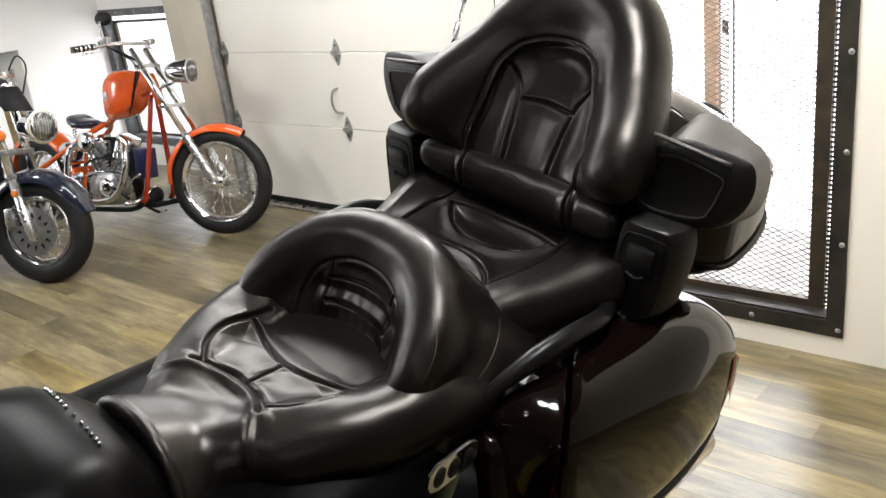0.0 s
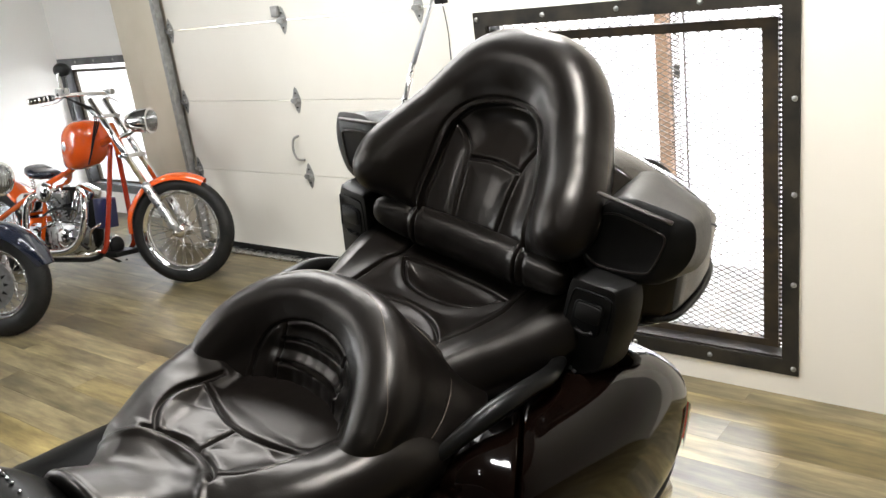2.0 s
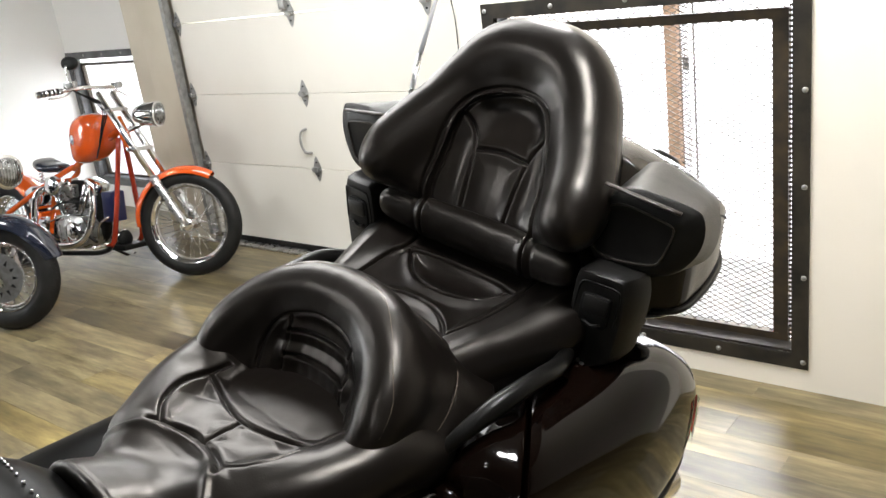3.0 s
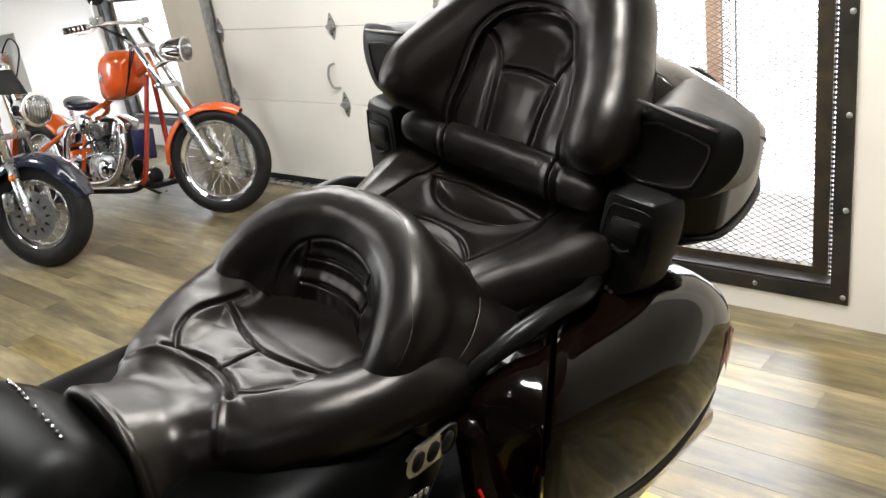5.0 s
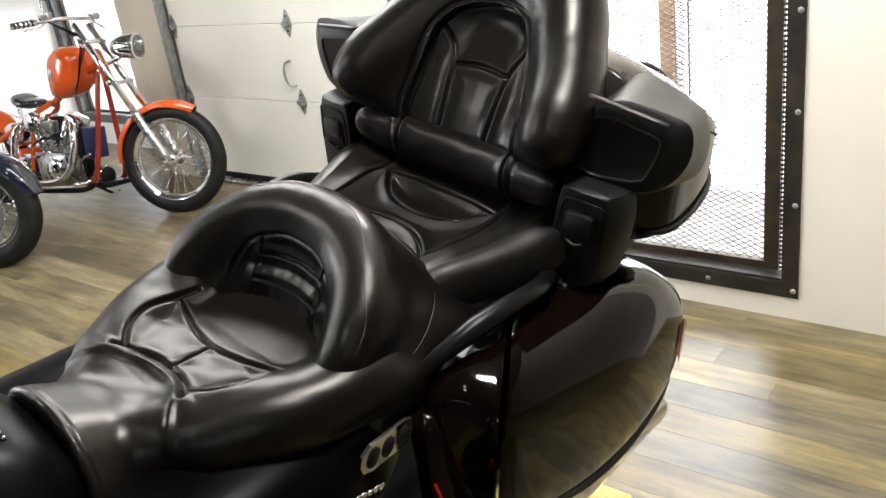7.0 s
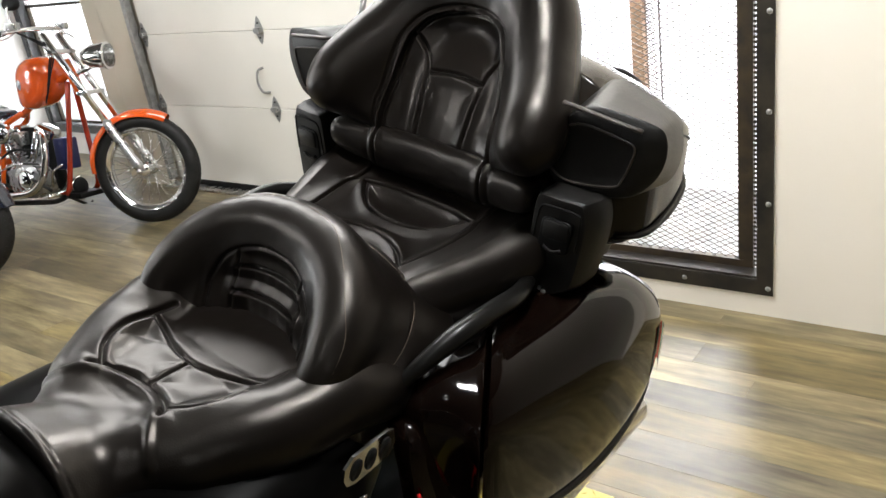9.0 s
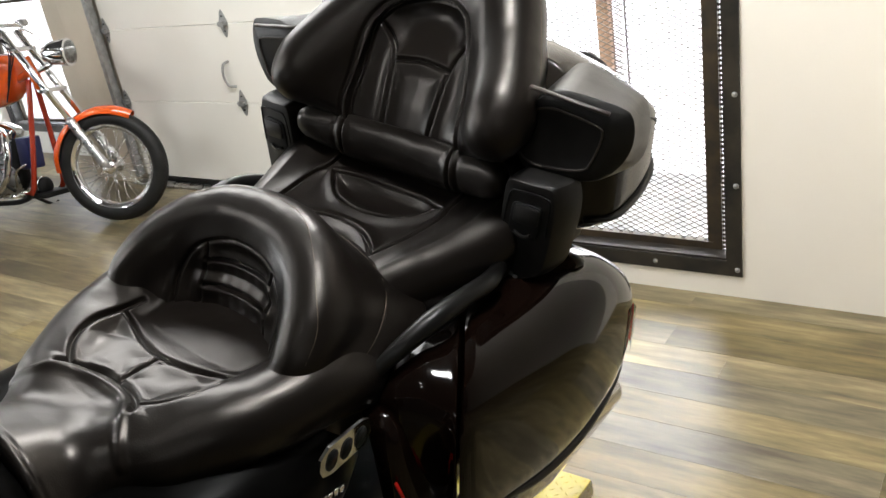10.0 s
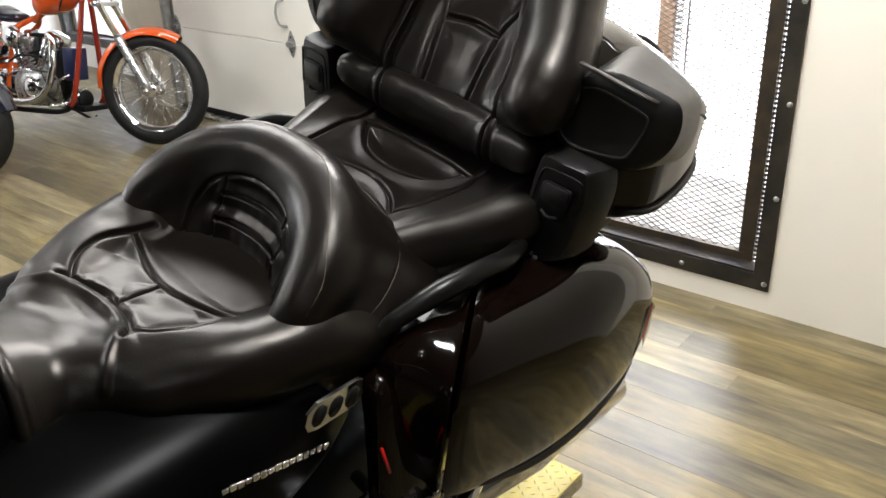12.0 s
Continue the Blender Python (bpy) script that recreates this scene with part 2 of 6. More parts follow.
SNOW = material("snow_cover", (0.86, 0.87, 0.88), 0.8, second=(0.82, 0.83, 0.84), scale=2.5, bump=0.2, bump_scale=20)
LENS = material("lamp_lens", (0.42, 0.43, 0.43), 0.10, metal=0.9, second=(0.22, 0.22, 0.22), scale=45, rough_var=0.05)
BOXT = material("tan_cardboard", (0.44, 0.30, 0.13), 0.7, second=(0.38, 0.25, 0.11), scale=9)
CLOTH = material("white_cloth", (0.82, 0.83, 0.85), 0.7, second=(0.7, 0.72, 0.76), scale=5)
OUTSIDE = glow_material("bright_sky", (1.0, 1.0, 1.0), 11.0)


# ---- mesh helpers ----
def mesh_from(bm, name, mat, smooth=True):
    me = bpy.data.meshes.new(name)
    bmesh.ops.recalc_face_normals(bm, faces=bm.faces)
    bm.to_mesh(me)
    bm.free()
    if smooth:
        for f in me.polygons:
            f.use_smooth = True
    me.materials.append(mat)
    return me


def part(name, bm, mat, parent=None, label="", smooth=True, m=None, sharp=None):
    me = mesh_from(bm, name, mat, smooth)
    if smooth and sharp:
        me.set_sharp_from_angle(angle=radians(sharp))
    ob = new(name, me)
    if parent is not None:
        ob.parent = parent
    if m is not None:
        ob.matrix_basis = m
    if label:
        ob["label"] = label
    return ob


def empty(name, m, label, category, group="", kind=""):
    ob = new(name)
    ob.empty_display_size = 0.1
    ob.matrix_basis = m
    return tagged(ob, label, category, group, kind)


def box(x0, y0, z0, x1, y1, z1, bevel=0.0, seg=2, bm=None):
    b = bmesh.new()
    r = bmesh.ops.create_cube(b, size=1)
    for v in r["verts"]:
        v.co = ((x0 + x1) / 2 + v.co.x * (x1 - x0), (y0 + y1) / 2 + v.co.y * (y1 - y0), (z0 + z1) / 2 + v.co.z * (z1 - z0))
    if bevel:
        bmesh.ops.bevel(b, geom=list(b.edges), offset=bevel, segments=seg, profile=0.5, affect='EDGES')
    if bm is None:
        return b
    join(bm, b)
    return bm


def join(bm, other):
    me = bpy.data.meshes.new("tmp")
    other.to_mesh(me)
    other.free()
    bm.from_mesh(me)
    bpy.data.meshes.remove(me)
    return bm


def loft(rings, closed=True, caps=True, bm=None):
    """Skin a list of rings of points, all of one length."""
    b = bmesh.new() if bm is None else bm
    vs = [[b.verts.new(p) for p in ring] for ring in rings]
    n = len(rings[0])
    for a, c in zip(vs, vs[1:]):
        for i in range(n if closed else n - 1):
            j = (i + 1) % n
            b.faces.new((a[i], a[j], c[j], c[i]))
    if closed and caps:
        b.faces.new(vs[0][::-1])
        b.faces.new(vs[-1])
    return b


def frames_along(pts):
    pts = [Vector(p) for p in pts]
    out = []
    up = None
    for i, p in enumerate(pts):
        d = (pts[min(i + 1, len(pts) - 1)] - pts[max(i - 1, 0)]).normalized()
        if up is None:
            up = Vector((0, 0, 1)) if abs(d.z) < 0.9 else Vector((1, 0, 0))
        side = d.cross(up).normalized()
        up = side.cross(d).normalized()
        out.append((p, side, up))
    return out


def smooth_path(pts, steps=6):
    """A Catmull-Rom curve through the points."""
    pts = [Vector(p) for p in pts]
    if len(pts) < 3:
        return pts
    ext = [2 * pts[0] - pts[1], *pts, 2 * pts[-1] - pts[-2]]
    out = []
    for a, b, c, d in zip(ext, ext[1:], ext[2:], ext[3:]):
        for k in range(steps):
            t = k / steps
            out.append(0.5 * ((2 * b) + (c - a) * t + (2 * a - 5 * b + 4 * c - d) * t * t + (3 * b - a - 3 * c + d) * t ** 3))
    out.append(pts[-1])
    return out


def tube(pts, r, sides=12, bm=None, smooth=0, flat=1.0):
    """A round bar along the points; r may be a list of radii."""
    if smooth:
        pts = smooth_path(pts, smooth)
    rad = r if isinstance(r, (list, tuple)) else None
    fr = frames_along(pts)
    rings = []
    for i, (p, s, u) in enumerate(fr):
        if rad:
            f = i / (len(fr) - 1) * (len(rad) - 1)
            k = min(int(f), len(rad) - 2)
            rr = rad[k] + (rad[k + 1] - rad[k]) * (f - k)
        else:
            rr = r
        rings.append([p + s * math.cos(a) * rr + u * math.sin(a) * rr * flat for a in (2 * math.pi * q / sides for q in range(sides))])
    return loft(rings, bm=bm)


def lathe(profile, sides=24, axis="z", bm=None, centre=(0, 0, 0)):
    """Turn (radius, height) points round an axis."""
    rings = []
    for r, h in profile:
        ring = []
        for k in range(sides):
            a = 2 * math.pi * k / sides
            c, s = r * math.cos(a), r * math.sin(a)
            q = {"z": (c, s, h), "x": (h, c, s), "y": (s, h, c)}[axis]
            ring.append(Vector(q) + Vector(centre))
        rings.append(ring)
    return loft(rings, bm=bm)


def torus(R, r, axis="y", sides=40, tube_sides=14, centre=(0, 0, 0), flat=1.0, bm=None):
    rings = []
    for k in range(sides + 1):
        a = 2 * math.pi * k / sides
        ring = []
        for q in range(tube_sides):
            t = 2 * math.pi * q / tube_sides
            rr, h = R + r * math.cos(t), r * math.sin(t) * flat
            p = {"z": (rr * math.cos(a), rr * math.sin(a), h), "x": (h, rr * math.cos(a), rr * math.sin(a)), "y": (rr * math.cos(a), h, rr * math.sin(a))}[axis]
            ring.append(Vector(p) + Vector(centre))
        rings.append(ring)
    b = loft(rings[:-1] + [rings[0]], caps=False, bm=bm)
    bmesh.ops.remove_doubles(b, verts=b.verts, dist=1e-6)
    return b


def rounded(cx, cz, wx, wz, power=4.0, n=28):
    """Points of a superellipse as (x, z) pairs."""
    out = []
    for k in range(n):
        a = 2 * math.pi * k / n
        c, s = math.cos(a), math.sin(a)
        out.append((cx + wx * math.copysign(abs(c) ** (2 / power), c), cz + wz * math.copysign(abs(s) ** (2 / power), s)))
    return out


def interp(table, t):
    """Smooth values from rows of (t, a, b, ...)."""
    ts = [r[0] for r in table]
    if t <= ts[0]:
        return table[0][1:]
    if t >= ts[-1]:
        return table[-1][1:]
    i = max(k for k in range(len(ts) - 1) if ts[k] <= t)
    f = (t - ts[i]) / (ts[i + 1] - ts[i])
    out = []
    for c in range(1, len(table[0])):
        p1, p2 = table[i][c], table[i + 1][c]
        m1 = (p2 - table[i - 1][c]) / (ts[i + 1] - ts[i - 1]) if i > 0 else (p2 - p1) / (ts[i + 1] - ts[i])
        m2 = (table[i + 2][c] - p1) / (ts[i + 2] - ts[i]) if i + 2 < len(ts) else (p2 - p1) / (ts[i + 1] - ts[i])
        h = ts[i + 1] - ts[i]
        out.append((2 * f ** 3 - 3 * f * f + 1) * p1 + (f ** 3 - 2 * f * f + f) * h * m1 + (3 * f * f - 2 * f ** 3) * p2 + (f ** 3 - f * f) * h * m2)
    return out


def wall_with_hole(y0, y1, x0, x1, z1, hx0, hx1, hz0, hz1):
    bm = bmesh.new()
    for a in ((x0, 0, hx0, z1), (hx1, 0, x1, z1), (hx0, 0, hx1, hz0), (hx0, hz1, hx1, z1)):
        box(a[0], y0, a[1], a[2], y1, a[3], bm=bm)
    bmesh.ops.remove_doubles(bm, verts=bm.verts, dist=1e-5)
    return bm


# ---- large structure ----
WY = 5.49          # inner face of the barred window's wall
DY = 6.06          # inner face of the roller door
BY = 6.42          # inner face of the back wall with the small window
TOP = 2.95
tagged(part("wall_window", wall_with_hole(WY, WY + 0.14, -2.30, 0.0, TOP, -2.111, -0.859, 0.153, 1.509), WALL, smooth=False), "cream painted wall round the barred window", "wall", kind="structure")
tagged(part("wall_return", box(-0.035, 4.81, 0, 3.6, WY + 0.14, TOP, 0.004), WALL, smooth=False), "cream painted wall stepping into the room", "wall", kind="structure")
tagged(part("wall_right", box(3.6, -3.2, 0, 3.74, WY + 0.14, TOP), FAR, smooth=False), "plain unseen grey side wall, kept dark to cut reflections", "wall", kind="structure")
tagged(part("wall_front", box(-8.1, -3.34, 0, 3.74, -3.2, TOP), FAR, smooth=False), "plain unseen grey wall across the room, kept dark to cut reflections", "wall", kind="structure")
tagged(part("wall_left", wall_with_hole(0, 0.14, -BY - 0.14, 3.2, TOP, -5.62, -5.36, 0.0, 1.20), WALLW, smooth=False, m=pose(-7.66, 0, 0, 0, 0, -90)), "white painted wall with a low opening", "wall", kind="structure")
tagged(part("wall_back", wall_with_hole(BY, BY + 0.16, -7.66, -5.84, TOP, -7.471, -6.344, 0.259, 1.356), WALLW, smooth=False), "white painted wall round the small barred window", "wall", kind="structure")
tagged(part("wall_lintel", box(-5.84, DY + 0.05, 2.56, -2.0, BY + 0.16, TOP), WALL, smooth=False), "cream wall above the roller door", "wall", kind="structure")
tagged(part("wall_recess", box(-2.30, WY + 0.14, 0, -2.16, BY, TOP), WALL, smooth=False), "cream reveal of the door recess", "wall", kind="structure")
_c = box(-8.1, -3.34, TOP, -2.16, BY + 0.2, TOP + 0.12)
box(-2.16, -3.34, TOP, 3.74, WY + 0.14, TOP + 0.12, bm=_c)
tagged(part("ceiling", _c, CEIL, smooth=False), "plain unseen ceiling, kept dark to cut bounce light", "ceiling", kind="structure")
tagged(part("pavement", box(-2.16, WY + 0.15, -0.03, 3.6, 6.80, -0.003), GREYGROUND, smooth=False), "grey mottled ground strip outside the barred window", "pavement", kind="structure")
tagged(part("floor", box(-8.1, -3.34, -0.12, 3.74, BY + 0.2, -0.0065), MORTAR, smooth=False), "subfloor beneath the vinyl planks", "floor", kind="structure")
tagged(part("ground", box(-60, BY + 0.2, -0.16, 60, 90, -0.10), SNOW, smooth=False), "snow-covered ground outside the windows", "ground", kind="structure")
tagged(part("backdrop", box(-60, 40, -0.1, 60, 40.2, 40), OUTSIDE, smooth=False), "overcast bright sky beyond the windows", "sky", kind="structure")


def roller_door():
    """Sectional door: four panels with hinges, tracks, handle and a rubber seal."""
    door = empty("door_1", pose(-3.7, DY, 0), "cream sectional roller door, closed", "garage door", kind="structure")
    s = 0.495
    x0, x1 = -1.53, 1.55
    zs = [0.045, 0.595, 0.595 + s, 0.595 + 2 * s, 0.595 + 3 * s]
    for a, b in zip(zs, zs[1:]):
        part("door_panel", box(x0, 0, a + 0.002, x1, 0.05, b - 0.002, 0.003), DOORW, door, smooth=False)
    part("bottom_seal", box(x0, -0.004, 0.0, x1, 0.05, 0.045, 0.006), RUBBER, door, "black rubber floor seal", smooth=False)
    return door


roller_door()


# ---- barred windows ----
def bar_frame(x0, x1, z0, z1, y, d, w):
    bm = bmesh.new()
    for a in ((x0, z0, x1, z0 + w), (x0, z1 - w, x1, z1), (x0, z0 + w, x0 + w, z1 - w), (x1 - w, z0 + w, x1, z1 - w)):
        box(a[0], y, a[1], a[2], y + d, a[3], bm=bm)
    return bm


def expanded_sheet(x0, x1, z0, z1, y, sw, lw, strand, depth):
    """Expanded metal: rows of slanted strands that meet at knuckles."""
    verts, faces = [], []
    rows, cols = int((z1 - z0) / sw), int((x1 - x0) / lw)

    def bar(a, b):
        d = (b - a).normalized()
        n = Vector((-d.z, 0, d.x)) * strand
        k = len(verts)
        for p in (a, b):
            for q in (n, -n):
                verts.append((p + q))
                verts.append((p + q + Vector((0, depth, 0))))
        faces.extend([(k, k + 4, k + 6, k + 2), (k + 1, k + 3, k + 7, k + 5), (k, k + 1, k + 5, k + 4), (k + 2, k + 6, k + 7, k + 3)])

    for r in range(rows):
        for c in range(cols):
            x, z = x0 + c * lw, z0 + r * sw
            bar(Vector((x, y, z)), Vector((x + lw / 2, y, z + sw / 2)))
            bar(Vector((x + lw / 2, y, z + sw / 2)), Vector((x + lw, y, z)))
            bar(Vector((x, y, z + sw)), Vector((x + lw / 2, y, z + sw / 2)))
            bar(Vector((x + lw / 2, y, z + sw / 2)), Vector((x + lw, y, z + sw)))
    me = bpy.data.meshes.new("expanded_mesh")
    me.from_pydata(verts, [], faces)
    me.materials.append(MESHM)
    return me


def barred_window(name, x0, x1, z0, z1, wy, deep, label, cell, steel, inner):
    win = empty(name, pose(0, 0, 0), label, "window", kind="structure")
    w = 0.062
    part("outer_frame", bar_frame(x0, x1, z0, z1, wy - 0.008, 0.010, w), steel, win, "bolted steel angle frame", smooth=False)
    part("inner_frame", bar_frame(x0 + w + 0.022, x1 - w - 0.038, z0 + w + 0.004, z1 - w - 0.046, wy + deep - 0.012, 0.034, inner), RUST, win, "rusty inner steel frame", smooth=False)
    if inner > 0.03:
        part("angle_bar", box(x1 - w - 0.096, wy + deep - 0.010, z0 + w + 0.04, x1 - w - 0.073, wy + deep + 0.020, z1 - w - 0.082), RUST, win, "olive rusty angle bar", smooth=False)
        # added blocks stand in for mesh strands, break the bright gap into dashes
        dash_blocks = bmesh.new()
        for k in range(72):
            z = z0 + w + 0.02 + (z1 - z0 - 2 * w - 0.04) * k / 71
            box(x1 - w - 0.0385, wy + deep - 0.004, z - 0.0045, x1 - w - 0.014, wy + deep - 0.001, z + 0.0045, bm=dash_blocks)
        strip = part("strand_blocks", dash_blocks, RUST, win, "dark blocks standing in for mesh strands across the bright gap", smooth=False)
        strip["kind"] = "stuff"
    reveal = bmesh.new()
    for a in ((x0 + w, x0 + w + 0.012, z0 + w, z1 - w), (x1 - w - 0.004, x1 - w, z0 + w, z1 - w)):
        box(a[0], wy + 0.003, a[2], a[1], wy + deep, a[3], bm=reveal)
    box(x0 + w + 0.013, wy + 0.003, z0 + w, x1 - w - 0.005, wy + deep, z0 + w + 0.010, bm=reveal)
    part("reveal", reveal, steel, win, "steel reveal", smooth=False)
    sheet = new("expanded_mesh", expanded_sheet(x0 + w + 0.012, x1 - w - 0.004, z0 + w + 0.01, z1 - w - 0.004, wy + deep, cell * 0.5, cell, 0.0014, 0.004))
    sheet.parent = win
    sheet["kind"] = "stuff"
    pane = part("pane", box(x0 + w, wy + deep + 0.05, z0 + w, x1 - w, wy + deep + 0.056, z1 - w), GLASS, win, smooth=False)
    pane.visible_shadow = False
    bolt = mesh_from(lathe([(0.0005, -0.007), (0.006, -0.0065), (0.010, -0.003), (0.011, 0.0)], 12, "y"), "bolt", GALV)
    n = 5
    zs = [z0 + 0.03 + (z1 - z0 - 0.06) * k / 4 for k in range(n)]
    xs = [x0 + 0.018 + (x1 - x0 - 0.036) * k / (n - 1) for k in range(n)]
    spots = {(round(x, 3), round(z, 3)) for z in zs for x in (xs[0], xs[-1])} | {(round(x, 3), round(z, 3)) for x in xs for z in (zs[0], zs[-1])}
    for x, z in sorted(spots):
        b = new("bolt", bolt)
        b.parent = win
        b.location = (x, wy - 0.008, z)
    return win


def glass_material():
    m = bpy.data.materials.new("window_glass")
    m.use_nodes = True
    p = m.node_tree.nodes["Principled BSDF"]
    p.inputs["Transmission Weight"].default_value = 1.0
    p.inputs["Roughness"].default_value = 0.02
    p.inputs["IOR"].default_value = 1.1
    p.inputs["Base Color"].default_value = (0.98, 0.99, 1.0, 1)
    return m


GLASS = glass_material()
barred_window("window_1", -2.170, -0.800, 0.094, 1.568, WY, 0.085, "window barred with expanded metal in a bolted dark steel frame", 0.046, STEEL, 0.036)
barred_window("window_2", -7.53, -6.285, 0.20, 1.415, BY, 0.085, "smaller window barred with expanded metal in a bolted grey steel frame", 0.046, GREYSTEEL, 0.020)


def outside_post():
    """A timber post with a strip of dark mesh beside it."""
    post = empty("timber_post", pose(-1.978, 7.0, -0.1), "tan timber post with a dark mesh strip outside the window", "post")
    part("post", box(-0.036, -0.036, 0, 0.036, 0.036, 3.2, 0.004), BRICK, post, sharp=30)
    strip = new("mesh_strip", expanded_sheet(0.036, 0.122, 0.0, 3.2, 0.0, 0.017, 0.0287, 0.0022, 0.003))
    strip.parent = post
    part("stop_bar", box(0.118, -0.006, 0, 0.126, 0.006, 3.2), STEEL, post, smooth=False)
    part("tag", box(0.060, -0.012, 1.12, 0.095, -0.006, 1.19), STEEL, post, "small dark metal tag", smooth=False)


outside_post()


# ---- door hardware ----
def door_hardware():
    hinge_bm = bmesh.new()
    loft([[(0.0, 0, 0.085), (0.012, 0, 0.070), (0.034, 0, 0.018), (0.034, 0, -0.018), (0.012, 0, -0.070), (0.0, 0, -0.085), (-0.012, 0, -0.070), (-0.034, 0, -0.018), (-0.034, 0, 0.018), (-0.012, 0, 0.070)],
          [(0.0, -0.004, 0.085), (0.012, -0.004, 0.070), (0.034, -0.004, 0.018), (0.034, -0.004, -0.018), (0.012, -0.004, -0.070), (0.0, -0.004, -0.085), (-0.012, -0.004, -0.070), (-0.034, -0.004, -0.018), (-0.034, -0.004, 0.018), (-0.012, -0.004, 0.070)]], bm=hinge_bm)
    join(hinge_bm, tube([(-0.036, -0.014, 0), (0.036, -0.014, 0)], 0.010, 10))
    join(hinge_bm, box(-0.022, -0.030, -0.016, 0.022, -0.003, 0.016, 0.003))
    leaf = mesh_from(hinge_bm, "hinge", GALV, False)
    screw = mesh_from(lathe([(0.0005, -0.006), (0.005, -0.005), (0.006, 0.0)], 8, "y"), "screw", DARK)
    door = bpy.data.objects["door_1"]
    for x in (-0.33, -1.505, 0.76):
        for z in (0.595, 1.09, 1.585, 2.08):
            h = new("hinge", leaf)
            h.parent = door
            h.location = (x, -0.001, z)
            for dz in (0.045, -0.045):
                s = new("screw", screw)
                s.parent = h
                s.location = (0, -0.004, dz)
    part("hinge", box(-0.40, -0.03, 1.610, -0.345, 0, 1.675, 0.004), GALV, door, "grey lock bracket", sharp=30)
    part("pull_handle", tube([(-0.375, 0, 0.86), (-0.39, -0.035, 0.845), (-0.40, -0.045, 0.78), (-0.385, -0.035, 0.715), (-0.355, 0, 0.70)], 0.008, 10, smooth=5), GALV, door, "bent steel pull handle")
    part("track", box(-1.575, -0.075, 0.05, -1.550, -0.005, 2.9, 0.004), GALV, door, "galvanised vertical track", sharp=30)
    part("track_lip", box(-1.550, -0.075, 0.05, -1.532, -0.070, 2.9), GALV, door, smooth=False)
    part("track_bracket", box(-1.65, -0.02, 1.3, -1.575, -0.012, 1.36), GALV, door, smooth=False)
    part("threshold", box(-1.62, -0.10, 0.0, 1.55, -0.012, 0.014, 0.003), ALU, door, "worn pale metal threshold", smooth=False)


door_hardware()
tagged(part("door_jamb", box(-5.84, DY - 0.02, 0, -5.40, BY - 0.002, TOP, 0.004), POST, sharp=30), "tan painted post beside the roller door", "post", kind="structure")
tagged(part("trim_jamb", box(-5.60, DY - 0.055, 0, -5.285, DY - 0.022, TOP, 0.004), POST, sharp=30), "tan timber jamb strip beside the roller door", "trim", kind="structure")
# thin dark line added to draw the edge of the door recess
cable = empty("recess_edge_line", pose(-2.325, WY + 0.02, 0), "thin black line and small block added along the door recess's edge", "cable")
part("bracket", box(-0.03, -0.05, 1.62, 0.02, 0.0, 1.66, 0.004), DARK, cable, sharp=30)
part("wire", tube([(0.0, -0.03, 1.62), (0.012, -0.028, 1.5), (0.008, -0.026, 1.3), (0.012, -0.02, 0.9)], 0.0025, 6, smooth=4), DARK, cable)
# added filler, stops outside light leaking past the door's edge
tagged(part("trim_leak_filler", box(-5.398, DY + 0.052, 0, -5.18, BY - 0.01, 2.555), POST, smooth=False), "added tan filler blocking light at the roller door's edge", "trim", kind="structure")


# ---- touring motorcycle on the lift ----
BIKE = pose(-1.077, 3.611, 0.28, 0, 11.0, -4.9)
bike = empty("touring_motorcycle", BIKE, "dark brown touring motorcycle with black leather seats, leaning on its stand", "motorcycle")


def at(points, t):
    """A point at share t along a Catmull-Rom curve."""
    n = len(points) - 1
    f = min(max(t, 0.0), 1.0) * n
    i = min(int(f), n - 1)
    k = f - i
    b, c = points[i], points[i + 1]
    a = points[i - 1] if i else 2 * b - c
    d = points[i + 2] if i + 2 <= n else 2 * c - b
    return 0.5 * ((2 * b) + (c - a) * k + (2 * a - 5 * b + 4 * c - d) * k * k + (3 * b - a - 3 * c + d) * k ** 3)


def both(half):
    """A left-right curve from its left half, centre first."""
    pts = [Vector(p) for p in half]
    return [Vector((-p.x, p.y, p.z)) for p in reversed(pts[1:])] + pts


# ---- soft padded forms ----
def sdf_caps(P, segs, k):
    """Signed distance to a chain of tapered capsules, blended over k."""
    P = np.stack([np.abs(P[:, 0]), P[:, 1], P[:, 2]], 1).astype(np.float32)
    out = np.zeros(len(P), np.float32)
    for a, b, ra, rb in segs:
        if max(a[0], b[0]) < -0.02:
            continue
        a, b = a.astype(np.float32), b.astype(np.float32)
        d = b - a
        t = np.clip(((P - a) @ d) / (d @ d + 1e-12), 0, 1)
        q = P - a - t[:, None] * d
        dist = np.sqrt((q * q).sum(axis=1)) - (ra + (rb - ra) * t)
        out += np.exp(np.clip(-dist / k, -60, 40))
    return (-k * np.log(out + 1e-30)).astype(float)


def blend(a, b, k):
    h = np.clip(0.5 + 0.5 * (b - a) / k, 0, 1)
    return b + (a - b) * h - k * h * (1 - h)


def cut(a, b, k):
    return -blend(-a, -b, k)


def spread(points, n):
    pts = both(points)
    return [np.array(at(pts, i / (n - 1))) for i in range(n)]


def spread_r(radii, n):
    rr = list(reversed(radii[1:])) + list(radii)
    return [float(np.interp(i / (n - 1) * (len(rr) - 1), range(len(rr)), rr)) for i in range(n)]


def chain(points, radii, n):
    p, r = spread(points, n), spread_r(radii, n)
    return [(p[i], p[i + 1], r[i], r[i + 1]) for i in range(n - 1)]


def fan(tops, feet, r0, r1, n):
    return [(a, b, ra, rb) for a, b, ra, rb in zip(spread(tops, n), spread(feet, n), spread_r(r0, n), spread_r(r1, n))]


